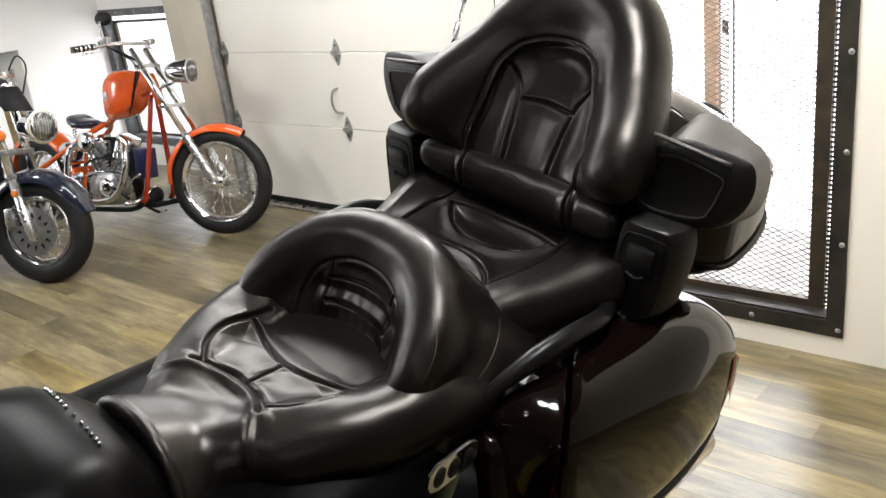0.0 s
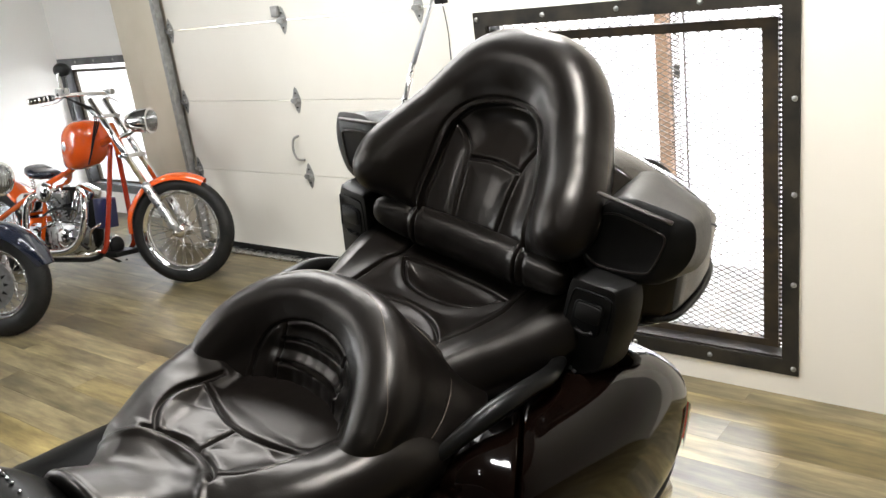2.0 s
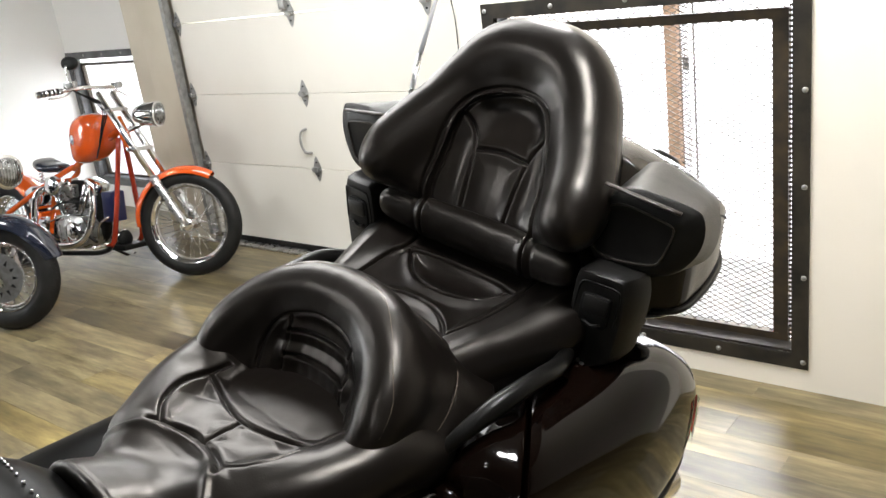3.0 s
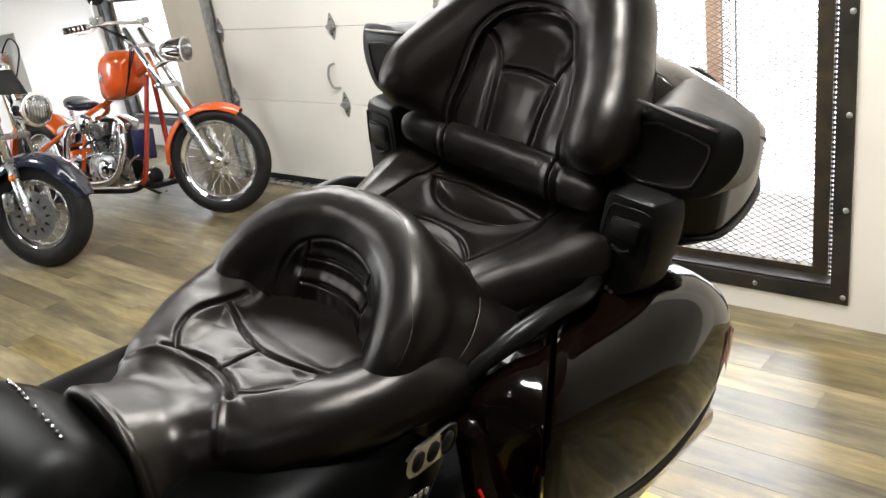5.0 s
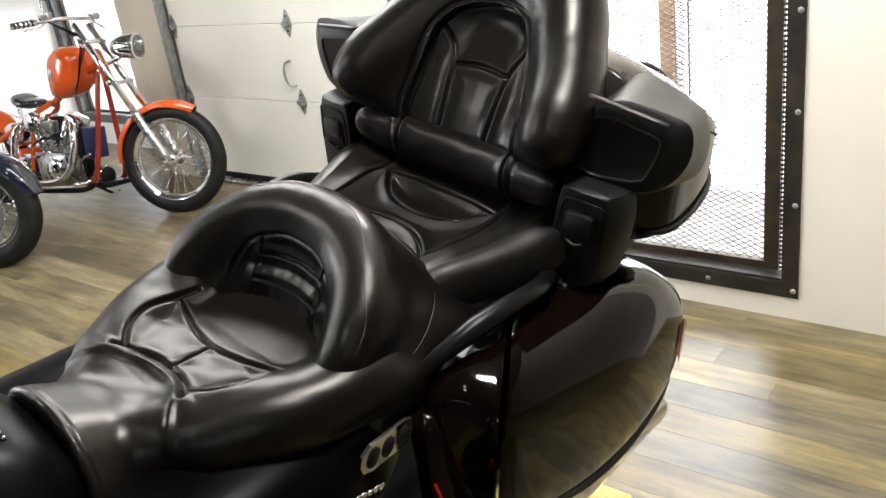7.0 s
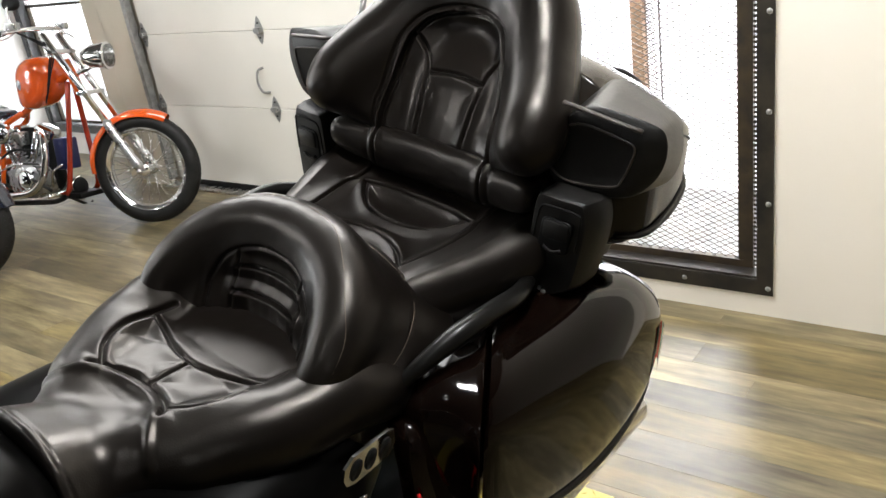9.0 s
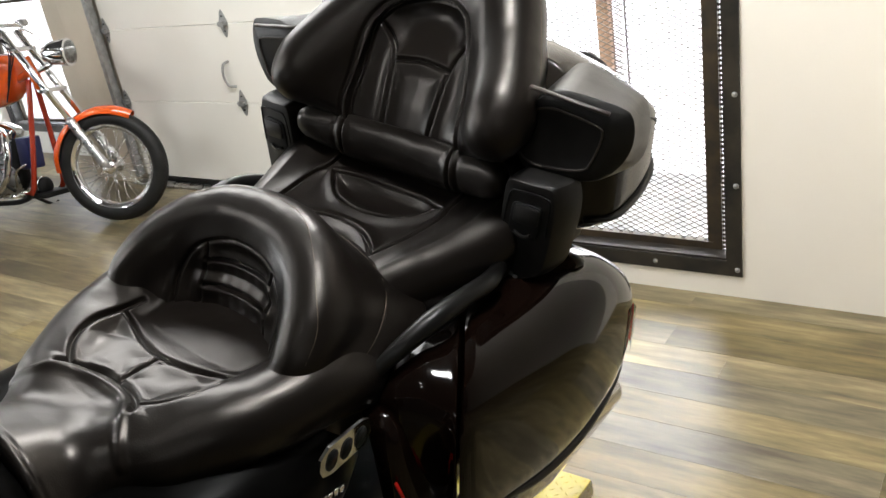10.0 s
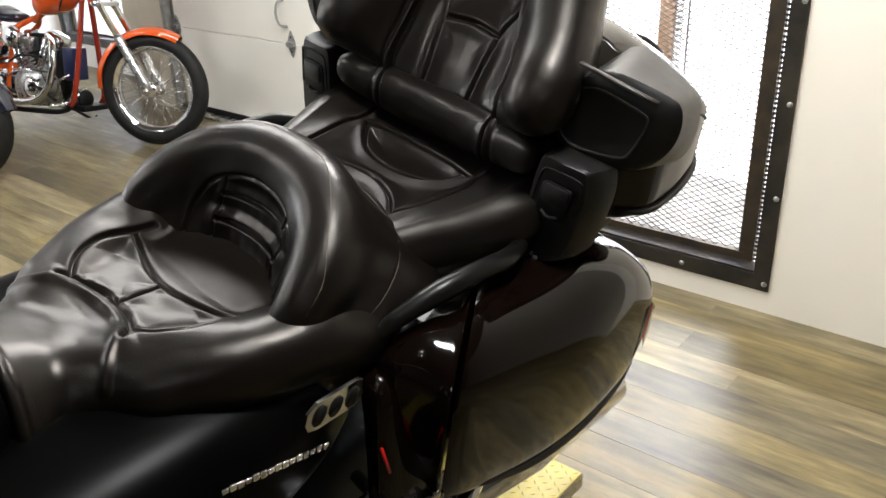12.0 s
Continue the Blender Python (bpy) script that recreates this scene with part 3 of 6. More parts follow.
def rbox(P, c, half, r):
    q = np.abs(P - np.array(c)) - (np.array(half) - r)
    return np.linalg.norm(np.maximum(q, 0), axis=1) + np.minimum(q.max(axis=1), 0) - r


def lines_dist(Q, lines):
    """Distance of points from broken lines, in the plane or in space."""
    best = np.full(len(Q), 9.0)
    for ln in lines:
        for a, b in zip(ln, ln[1:]):
            a, b = np.array(a), np.array(b)
            d = b - a
            t = np.clip(((Q - a) @ d) / (d @ d + 1e-12), 0, 1)
            best = np.minimum(best, np.linalg.norm(Q - a - t[:, None] * d, axis=1))
    return best


def curved(lines, steps=5):
    return [[tuple(q)[:2] for q in smooth_path([Vector((*p, 0)) for p in ln], steps)] for ln in lines]


def seams(Q, lines, width, depth, puff):
    d = lines_dist(Q, lines)
    return -depth * np.exp(-(d / (0.75 * width)) ** 2) + puff * np.exp(-(d / (4.5 * width)) ** 2)


def wrinkle(P, size, height):
    a = P / size
    return height * (np.sin(a[:, 0] * 1.3 + 2.1 * np.sin(a[:, 1] * 0.9)) * np.sin(a[:, 1] * 1.1 + 1.7 * np.sin(a[:, 2] * 1.2)) + 0.5 * np.sin(a[:, 2] * 2.3 + 1.3 * np.sin(a[:, 0] * 2.1)))


def sculpt(name, f, lo, hi, h, levels, relief, mat, parent, label):
    """A smooth skin over f < 0, refined and pushed along its normal by relief."""
    axes = [np.arange(lo[k], hi[k] + h, h) for k in range(3)]
    n = [len(a) for a in axes]
    G = np.stack(np.meshgrid(*axes, indexing="ij"), -1).reshape(-1, 3)
    S = (f(G) < 0).reshape(n)
    cells = np.zeros([m - 1 for m in n], int)
    for dx in (0, 1):
        for dy in (0, 1):
            for dz in (0, 1):
                cells += S[dx:n[0] - 1 + dx, dy:n[1] - 1 + dy, dz:n[2] - 1 + dz]
    act = (cells > 0) & (cells < 8)
    ids = np.full(act.shape, -1)
    where = np.argwhere(act)
    ids[act] = np.arange(len(where))
    V = np.array(lo) + (where + 0.5) * h
    quads = []
    for ax in range(3):
        u, v = (ax + 1) % 3, (ax + 2) % 3
        A = np.take(S, range(n[ax] - 1), axis=ax)
        B = np.take(S, range(1, n[ax]), axis=ax)
        for flip, mask in ((0, A & ~B), (1, B & ~A)):
            idx = np.argwhere(mask)
            idx = idx[(idx[:, u] > 0) & (idx[:, v] > 0) & (idx[:, u] < n[u] - 1) & (idx[:, v] < n[v] - 1)]
            eu, ev = np.eye(3, dtype=int)[u], np.eye(3, dtype=int)[v]
            q = [ids[tuple((idx - o).T)] for o in (eu + ev, ev, 0 * eu, eu)]
            quads.append(np.stack(q[::-1] if flip else q, 1))
    F = np.concatenate(quads)
    F = F[(F >= 0).all(axis=1)]

    def normal(P):
        e = 0.0012
        g = np.zeros_like(P)
        for k in ((1, -1, -1), (-1, -1, 1), (-1, 1, -1), (1, 1, 1)):
            k = np.array(k, float)
            g += k * f(P + k * e)[:, None]
        return g / (np.linalg.norm(g, axis=1)[:, None] + 1e-12)

    def settle(P, times):
        for _ in range(times):
            P = P - np.clip(f(P), -h, h)[:, None] * normal(P)
        return P

    def relax(P, F):
        acc, cnt = np.zeros_like(P), np.zeros(len(P))
        mid = P[F].mean(axis=1)
        for k in range(4):
            np.add.at(acc, F[:, k], mid)
            np.add.at(cnt, F[:, k], 1)
        return acc / np.maximum(cnt, 1)[:, None]

    V = settle(V, 2)
    for _ in range(3):
        V = settle(relax(V, F), 1)
    for _ in range(levels):
        m = len(V)
        E = np.sort(np.concatenate([np.stack([F[:, k], F[:, (k + 1) % 4]], 1) for k in range(4)]), axis=1)
        uniq, inv = np.unique(E[:, 0] * m + E[:, 1], return_inverse=True)
        ev = (V[uniq // m] + V[uniq % m]) / 2
        nf = len(F)
        e = [m + inv[k * nf:(k + 1) * nf] for k in range(4)]
        c = m + len(ev) + np.arange(nf)
        V = np.concatenate([V, ev, V[F].mean(axis=1)])
        F = np.concatenate([np.stack([F[:, k], e[k], c, e[k - 1]], 1) for k in range(4)])
        V = settle(relax(V, F), 1)
    N = normal(V)
    V = V + N * relief(V, N)[:, None]
    me = bpy.data.meshes.new(name)
    me.from_pydata(V.tolist(), [], F.tolist())
    me.polygons.foreach_set("use_smooth", [True] * len(F))
    me.materials.append(mat)
    ob = new(name, me)
    ob.parent = parent
    ob["label"] = label
    return ob


def padded_fine(rows, cols, point, relief):
    """A fine sheet of point(u, v), pushed along its normal by relief(P, U, V)."""
    u, v = np.linspace(0, 1, cols), np.linspace(0, 1, rows)
    P = np.array([[point(a, b) for a in u] for b in v])
    n = np.cross(np.gradient(P, axis=1), np.gradient(P, axis=0))
    n /= np.linalg.norm(n, axis=2)[..., None] + 1e-12
    U, V = np.meshgrid(u, v)
    P = P + n * relief(P.reshape(-1, 3), U.ravel(), V.ravel()).reshape(rows, cols, 1)
    return loft([[Vector(p) for p in line] for line in P], closed=False)


def on_skin(f, pts, lift):
    """Points drawn onto the skin of f and lifted off it."""
    P = np.array([tuple(p) for p in pts])
    for _ in range(6):
        g = np.stack([f(P + e) - f(P - e) for e in np.eye(3) * 0.001], 1)
        g /= np.linalg.norm(g, axis=1)[:, None] + 1e-9
        P = P - f(P)[:, None] * g
    return [Vector(p) for p in P + g * lift]


# rider's saddle: a flat pan between two lobes, and a nose that climbs to the tank
LOBE = [(0.212, -0.33, 0.815), (0.208, -0.41, 0.838), (0.196, -0.48, 0.834), (0.172, -0.545, 0.830), (0.134, -0.605, 0.824), (0.09, -0.655, 0.818)]
R_SEAMS = curved([[(-0.143, -0.450), (-0.141, -0.493), (-0.136, -0.548), (-0.114, -0.592), (-0.078, -0.620)],
                  [(0.143, -0.450), (0.141, -0.493), (0.136, -0.548), (0.114, -0.592), (0.078, -0.620)],
                  [(-0.139, -0.490), (-0.105, -0.497), (-0.065, -0.511), (-0.03, -0.520), (0.0, -0.523), (0.03, -0.520), (0.065, -0.511), (0.105, -0.497), (0.139, -0.490)],
                  [(-0.092, -0.632), (-0.070, -0.612), (-0.035, -0.598), (0.0, -0.594), (0.035, -0.598), (0.070, -0.612), (0.092, -0.632)],
                  [(-0.15, -0.700), (-0.108, -0.662), (-0.078, -0.636), (-0.04, -0.616), (0.0, -0.611), (0.04, -0.616), (0.078, -0.636), (0.108, -0.662), (0.15, -0.700)]]) + [[(0, -0.523), (0, -0.596)]]
_lobes = []
for _sx in (1, -1):
    _pts = smooth_path([Vector((_sx * x, y, z)) for x, y, z in LOBE], 4)
    _lobes += [(np.array(a), np.array(b), 0.056, 0.056) for a, b in zip(_pts, _pts[1:])]
NOSE_Y = [-0.82, -0.79, -0.76, -0.72, -0.68, -0.64, -0.58, -0.5]
NOSE_W = [0.146, 0.141, 0.132, 0.124, 0.124, 0.136, 0.15, 0.16]
NOSE_Z = [0.930, 0.921, 0.908, 0.890, 0.870, 0.852, 0.842, 0.836]


def rider_seat_form(P):
    pan = rbox(P, (0, -0.475, 0.775), (0.175, 0.185, 0.076), 0.03)
    d = blend(pan, sdf_caps(P, _lobes, 0.003), 0.035)
    d = blend(d, np.minimum(rbox(P, (0, -0.47, 0.745), (0.190, 0.165, 0.085), 0.05), rbox(P, (0, -0.34, 0.74), (0.205, 0.14, 0.075), 0.04)), 0.04)
    w, zt = np.interp(P[:, 1], NOSE_Y, NOSE_W), np.interp(P[:, 1], NOSE_Y, NOSE_Z)
    zc = 0.74
    q = (np.abs(P[:, 0] / w) ** 2.4 + np.abs((P[:, 2] - zc) / (zt - zc)) ** 2.4) ** (1 / 2.4)
    nose = (q - 1) * 0.115
    nose = cut(nose, np.maximum(-0.778 - P[:, 1] - 0.10 * (0.96 - P[:, 2]) ** 1.0, P[:, 1] + 0.52), 0.012)
    return blend(d, nose, 0.045)


def rider_relief(P, N):
    top = np.clip((N[:, 2] - 0.35) / 0.2, 0, 1) * np.clip((P[:, 2] - 0.80) / 0.02, 0, 1)
    r = top * seams(P[:, :2], R_SEAMS[:4] + R_SEAMS[5:], 0.0044, 0.0100, 0.0065)
    collar = lines_dist(P[:, :2], R_SEAMS[4:5])
    r += top * (0.0045 * np.exp(-(collar / 0.0065) ** 2))
    pad = np.clip(1 - np.hypot(np.abs(P[:, 0]) / 0.125, (P[:, 1] + 0.430) / 0.085) ** 3, 0, 1)
    cell = np.clip(1 - np.hypot((np.abs(P[:, 0]) - 0.062) / 0.058, (P[:, 1] + 0.560) / 0.042) ** 3, 0, 1)
    r += top * (0.007 * pad + 0.006 * cell)
    d = np.abs(P[:, 1] + 0.763 + 0.10 * (0.96 - P[:, 2]))
    r -= 0.0016 * np.exp(-(d / 0.003) ** 2)
    return r + wrinkle(P, 0.021, 0.0003)


sculpt("rider_seat", rider_seat_form, (-0.31, -0.88, 0.64), (0.31, -0.27, 1.0), 0.0105, 2, rider_relief, LEATHER, bike, "black leather rider saddle with stitched panels")

# rider's backrest: a fat crescent roll that wraps forward
RB_RIM = [(0, -0.288, 0.984), (0.072, -0.296, 0.979), (0.129, -0.322, 0.961), (0.168, -0.358, 0.936), (0.188, -0.396, 0.911), (0.197, -0.430, 0.886), (0.188, -0.464, 0.856)]
RB_IN = [(0, -0.365, 0.825), (0.065, -0.370, 0.825), (0.115, -0.392, 0.830), (0.155, -0.418, 0.842), (0.175, -0.424, 0.838), (0.186, -0.436, 0.830), (0.180, -0.460, 0.825)]
RB_OUT = [(0, -0.165, 0.880), (0.10, -0.172, 0.872), (0.195, -0.190, 0.852), (0.220, -0.250, 0.836), (0.220, -0.335, 0.820), (0.206, -0.408, 0.815), (0.188, -0.454, 0.815)]
RB_LINES = curved([[(-0.118, 0.845), (-0.120, 0.90), (-0.098, 0.945), (-0.05, 0.966), (0, 0.971), (0.05, 0.966), (0.098, 0.945), (0.120, 0.90), (0.118, 0.845)],
            [(-0.078, 0.955), (-0.080, 0.90), (-0.078, 0.84)], [(0.078, 0.955), (0.080, 0.90), (0.078, 0.84)],
            [(-0.080, 0.926), (0, 0.931), (0.080, 0.926)], [(-0.080, 0.884), (0, 0.888), (0.080, 0.884)]])
RB_STITCH = [[tuple(p) for p in spread([(0, -0.284, 1.026), (0.075, -0.292, 1.018), (0.139, -0.330, 0.990), (0.180, -0.368, 0.968), (0.208, -0.402, 0.932), (0.220, -0.438, 0.902)], 40)],
             [tuple(p) for p in spread([(0, -0.205, 0.955), (0.10, -0.214, 0.945), (0.190, -0.240, 0.915), (0.240, -0.300, 0.885), (0.255, -0.372, 0.865), (0.240, -0.44, 0.86)], 40)]]
_rb = [chain(RB_RIM, [0.041, 0.041, 0.040, 0.038, 0.034, 0.026, 0.012], 30), fan(RB_RIM, RB_IN, [0.030, 0.030, 0.030, 0.029, 0.027, 0.021, 0.011], [0.024, 0.024, 0.024, 0.024, 0.022, 0.018, 0.011], 34), fan(RB_RIM, RB_OUT, [0.040, 0.040, 0.040, 0.038, 0.032, 0.024, 0.012], [0.034, 0.034, 0.034, 0.032, 0.030, 0.024, 0.012], 44)]


def rider_back_form(P):
    d = blend(sdf_caps(P, _rb[0], 0.003), sdf_caps(P, _rb[1], 0.004), 0.020)
    d = blend(d, sdf_caps(P, _rb[2], 0.004), 0.045) + 0.003
    side = np.stack([np.abs(P[:, 0]), P[:, 1], P[:, 2]], 1)
    return blend(d, rbox(side, (0.218, -0.330, 0.800), (0.032, 0.105, 0.060), 0.030), 0.04)


def rider_back_relief(P, N):
    face = np.clip((-N[:, 1] - 0.25) / 0.2, 0, 1) * np.clip((0.135 - np.abs(P[:, 0])) / 0.01, 0, 1)
    r = face * (seams(P[:, [0, 2]], RB_LINES[:3], 0.0036, 0.0065, 0.0060) + seams(P[:, [0, 2]], RB_LINES[3:], 0.0042, 0.0095, 0.0085))
    d = lines_dist(P, RB_STITCH)
    r -= 0.0022 * np.exp(-(d / 0.0032) ** 2) * (P[:, 1] > -0.47)
    return r + wrinkle(P, 0.024, 0.0003)


sculpt("rider_backrest", rider_back_form, (-0.31, -0.53, 0.73), (0.31, -0.10, 1.06), 0.0105, 2, rider_back_relief, LEATHER, bike, "padded black leather rider backrest")

for _ln in RB_STITCH:
    part("stitching", tube(on_skin(rider_back_form, _ln, -0.0004), 0.0009, 5), THREAD, bike, "brown-grey stitching")

# passenger saddle
PAX = [(-0.37, 0.165, 0.890, 0.00, 0.72), (-0.28, 0.190, 0.912, 0.008, 0.73), (-0.20, 0.212, 0.918, 0.014, 0.75), (-0.10, 0.250, 0.915, 0.028, 0.77), (0.0, 0.280, 0.922, 0.042, 0.79), (0.08, 0.288, 0.940, 0.05, 0.81)]
P_SEAMS = [[(-0.130, -0.012), (-0.098, -0.046), (-0.06, -0.071), (0, -0.080), (0.06, -0.071), (0.098, -0.046), (0.130, -0.012)],
           [(-0.130, -0.012), (-0.07, 0.008), (0, 0.013), (0.07, 0.008), (0.130, -0.012)],
           [(0, -0.125), (0.035, -0.130), (0.070, -0.146), (0.103, -0.172), (0.130, -0.200)], [(0, -0.125), (-0.035, -0.130), (-0.070, -0.146), (-0.103, -0.172), (-0.130, -0.200)],
           [(0.130, -0.200), (0.145, -0.130), (0.155, -0.045), (0.148, -0.010), (0.152, 0.055)], [(-0.130, -0.200), (-0.145, -0.130), (-0.155, -0.045), (-0.148, -0.010), (-0.152, 0.055)]]


def pax_point(u, v):
    y = -0.37 + 0.45 * v
    w, z, dish, skirt = interp(PAX, y)
    s = 2 * u - 1
    a = abs(s)
    if a < 0.62:
        k = a / 0.62
        x, zz = w * 0.80 * k, z + dish * k ** 2.2
    else:
        k = (a - 0.62) / 0.38
        edge = z + dish
        x = w * (0.80 + 0.22 * math.sin(min(1, k * 1.9) * math.pi / 2)) - 0.05 * max(0, k - 0.55)
        zz = edge - (edge - skirt) * (k ** 1.7)
    return (math.copysign(x, s), y, zz)


def pax_relief(P, U, V):
    r = seams(P[:, :2], P_FINE, 0.0040, 0.0115, 0.0075) * (P[:, 2] > 0.86)
    inside = (1 - np.clip(np.hypot(P[:, 0] / 0.118, (P[:, 1] + 0.030) / 0.040), 0, 1) ** 4) * -0.010
    return r + inside + wrinkle(P, 0.024, 0.0003)


P_FINE = curved(P_SEAMS, 4)
part("passenger_seat", padded_fine(300, 400, pax_point, pax_relief), LEATHER, bike, "black leather passenger saddle with stitched panels")


# lumbar roll
def lumbar_point(u, v):
    s = 2 * u - 1
    x = 0.245 * s
    pinch = 1 - 0.08 * math.exp(-((abs(x) - 0.146) / 0.006) ** 2)
    r = 0.045 * pinch * (1 - 0.34 * abs(s) ** 3) * (max(0.0, 1 - abs(s) ** 22)) ** 0.5
    y0, z0 = 0.060 - 0.040 * abs(s) ** 2, 0.992 + 0.016 * s * s
    a = radians(-150 + 330 * v)
    c, k = math.cos(a), math.sin(a)
    return (x, y0 - r * math.copysign(abs(c) ** 0.8, c) * 0.92, z0 + r * math.copysign(abs(k) ** 0.8, k))


L_LINES = [[(-0.128, 0.20), (0.128, 0.20), (0.128, 0.70), (-0.128, 0.70), (-0.128, 0.20)]]
L_FINE = [[(x, y * 0.14) for x, y in ln] for ln in L_LINES]
part("lumbar_roll", padded_fine(110, 320, lumbar_point, lambda P, U, V: seams(np.stack([P[:, 0], V * 0.14], 1), L_FINE, 0.0036, 0.0095, 0.0045) + wrinkle(P, 0.02, 0.0005)), LEATHER, bike, "stitched black leather lumbar roll")

# passenger backrest: a horseshoe roll round a quilted panel
PB_RIM = [(0, 0.213, 1.320), (0.056, 0.210, 1.315), (0.101, 0.197, 1.292), (0.136, 0.172, 1.250), (0.166, 0.132, 1.205), (0.198, 0.084, 1.165), (0.221, 0.036, 1.130), (0.228, 0.008, 1.104)]
PB_FRONT = [(0, 0.190, 1.262), (0.050, 0.186, 1.257), (0.094, 0.172, 1.232), (0.120, 0.150, 1.192), (0.132, 0.125, 1.145), (0.138, 0.100, 1.100), (0.138, 0.082, 1.062), (0.140, 0.068, 1.040)]
PB_OUT = [(0, 0.265, 1.285), (0.055, 0.263, 1.280), (0.105, 0.250, 1.255), (0.136, 0.225, 1.215), (0.160, 0.195, 1.170), (0.184, 0.160, 1.125), (0.190, 0.130, 1.080), (0.180, 0.100, 1.055)]
PB_PANEL = [(0.985, 0.040, 0.105), (1.02, 0.050, 0.108), (1.06, 0.066, 0.106), (1.10, 0.085, 0.102), (1.143, 0.110, 0.096), (1.18, 0.140, 0.085), (1.21, 0.166, 0.066), (1.235, 0.186, 0.040)]
PB_PIPE = [(0, 1.254), (0.047, 1.250), (0.085, 1.236), (0.109, 1.206), (0.120, 1.165), (0.126, 1.12), (0.130, 1.07), (0.131, 1.01)]
PB_STITCH = [[tuple(p) for p in spread([(0, 0.222, 1.366), (0.060, 0.217, 1.360), (0.115, 0.207, 1.330), (0.162, 0.185, 1.280), (0.194, 0.148, 1.232), (0.226, 0.102, 1.190), (0.252, 0.056, 1.150), (0.256, 0.02, 1.11)], 40)]]
_pb = [chain(PB_RIM, [0.047, 0.048, 0.049, 0.049, 0.047, 0.046, 0.043, 0.036], 30), fan(PB_RIM, PB_FRONT, [0.047, 0.047, 0.048, 0.048, 0.046, 0.044, 0.039, 0.031], [0.040] * 8, 44), fan(PB_RIM, PB_OUT, [0.042] * 7 + [0.036], [0.036] * 8, 48),
       [(np.array((0.0, y + 0.030, z)), np.array((w, y + 0.024, z)), 0.032, 0.032) for z, y, w in (((a[0] * (4 - k) + b[0] * k) / 4, (a[1] * (4 - k) + b[1] * k) / 4, (a[2] * (4 - k) + b[2] * k) / 4) for a, b in zip(PB_PANEL, PB_PANEL[1:]) for k in range(4))]]
_pipe = both([(x, 0, z) for x, z in PB_PIPE])
PB_OUTLINE = [[(p.x, p.z) for p in smooth_path(_pipe, 4)]]
B_SEAMS = curved([[(-0.052, 0.98), (-0.055, 1.06), (-0.064, 1.145), (-0.080, 1.180), (-0.103, 1.210)], [(0.052, 0.98), (0.055, 1.06), (0.064, 1.145), (0.080, 1.180), (0.103, 1.210)], [(-0.064, 1.145), (0, 1.150), (0.064, 1.145)]], 5)


def passenger_back_form(P):
    d = blend(sdf_caps(P, _pb[0], 0.003), sdf_caps(P, _pb[1], 0.004), 0.05)
    d = blend(d, sdf_caps(P, _pb[2], 0.004), 0.045)
    return blend(d, sdf_caps(P, _pb[3], 0.006), 0.030) + 0.003


def passenger_back_relief(P, N):
    r = -0.0022 * np.exp(-(lines_dist(P, PB_STITCH) / 0.0034) ** 2)
    face = np.clip((-N[:, 1] - 0.15) / 0.2, 0, 1) * (P[:, 1] < 0.24)
    Q = P[:, [0, 2]]
    edge = lines_dist(Q, PB_OUTLINE)
    half = np.interp(P[:, 2], [z for x, z in reversed(PB_PIPE)], [x for x, z in reversed(PB_PIPE)])
    inside = (np.abs(P[:, 0]) < half) & (P[:, 2] < 1.256)
    r += face * np.where(inside, -0.007 * np.clip(edge / 0.006, 0, 1), 0.004 * np.exp(-(edge / 0.020) ** 2))
    r += face * (0.0035 * np.exp(-(edge / 0.0035) ** 2) - 0.006 * np.exp(-((edge - 0.0075) / 0.003) ** 2))
    r += face * inside * np.clip(edge / 0.010, 0, 1) * seams(Q, B_SEAMS, 0.0042, 0.0110, 0.0070)
    return r + wrinkle(P, 0.026, 0.0003)


sculpt("passenger_backrest", passenger_back_form, (-0.33, -0.07, 0.98), (0.33, 0.34, 1.40), 0.0115, 2, passenger_back_relief, LEATHER, bike, "tall padded black leather passenger backrest")
for _ln in PB_STITCH:
    part("stitching", tube(on_skin(passenger_back_form, _ln, -0.0004), 0.0009, 5), THREAD, bike, "brown-grey stitching")
part("backrest_base", loft([[(x, y, z) for x, z in rounded(0, 1.03, 0.20, 0.06, 4, 24)] for y in (0.14, 0.22)]), DARK, bike)


# ---- trunk ----
def chaikin(pts, times=3, closed=True):
    """Corners of a broken line cut round."""
    pts = [Vector(p) for p in pts]
    for _ in range(times):
        nxt = pts[1:] + pts[:1] if closed else pts[1:]
        out = []
        for a, b in zip(pts, nxt):
            out += [a * 0.75 + b * 0.25, a * 0.25 + b * 0.75]
        pts = out if closed else [pts[0], *out, pts[-1]]
    return pts


def trunk_ring(y, xs, z0, zs, xt, zt, top):
    half = [(xs * 0.55, z0 - 0.05), (xs * 0.90, z0 - 0.02), (xs, z0 + 0.015), (xs, z0 + 0.05), (xs, zs), (xs * 0.985, zs + 0.02), (xt, zt), (xt * 0.5, top)]
    return chaikin([(x, y, z) for x, z in half] + [(-x, y, z) for x, z in reversed(half)], 2)


TR = [(0.16, 0.31, 0.885, 1.09, 0.26, 1.178, 1.197), (0.22, 0.345, 0.876, 1.09, 0.25, 1.180, 1.200), (0.30, 0.346, 0.876, 1.072, 0.24, 1.156, 1.176), (0.38, 0.335, 0.884, 1.042, 0.23, 1.115, 1.134), (0.44, 0.316, 0.894, 1.008, 0.205, 1.072, 1.088), (0.482, 0.282, 0.905, 0.980, 0.175, 1.028, 1.040), (0.502, 0.235, 0.920, 0.965, 0.14, 1.000, 1.008)]
trunk = part("trunk", loft([trunk_ring(*interp([(r[0], *r) for r in TR], 0.16 + 0.342 * k / 30)) for k in range(31)]), GREYP, bike, "glossy charcoal top case")


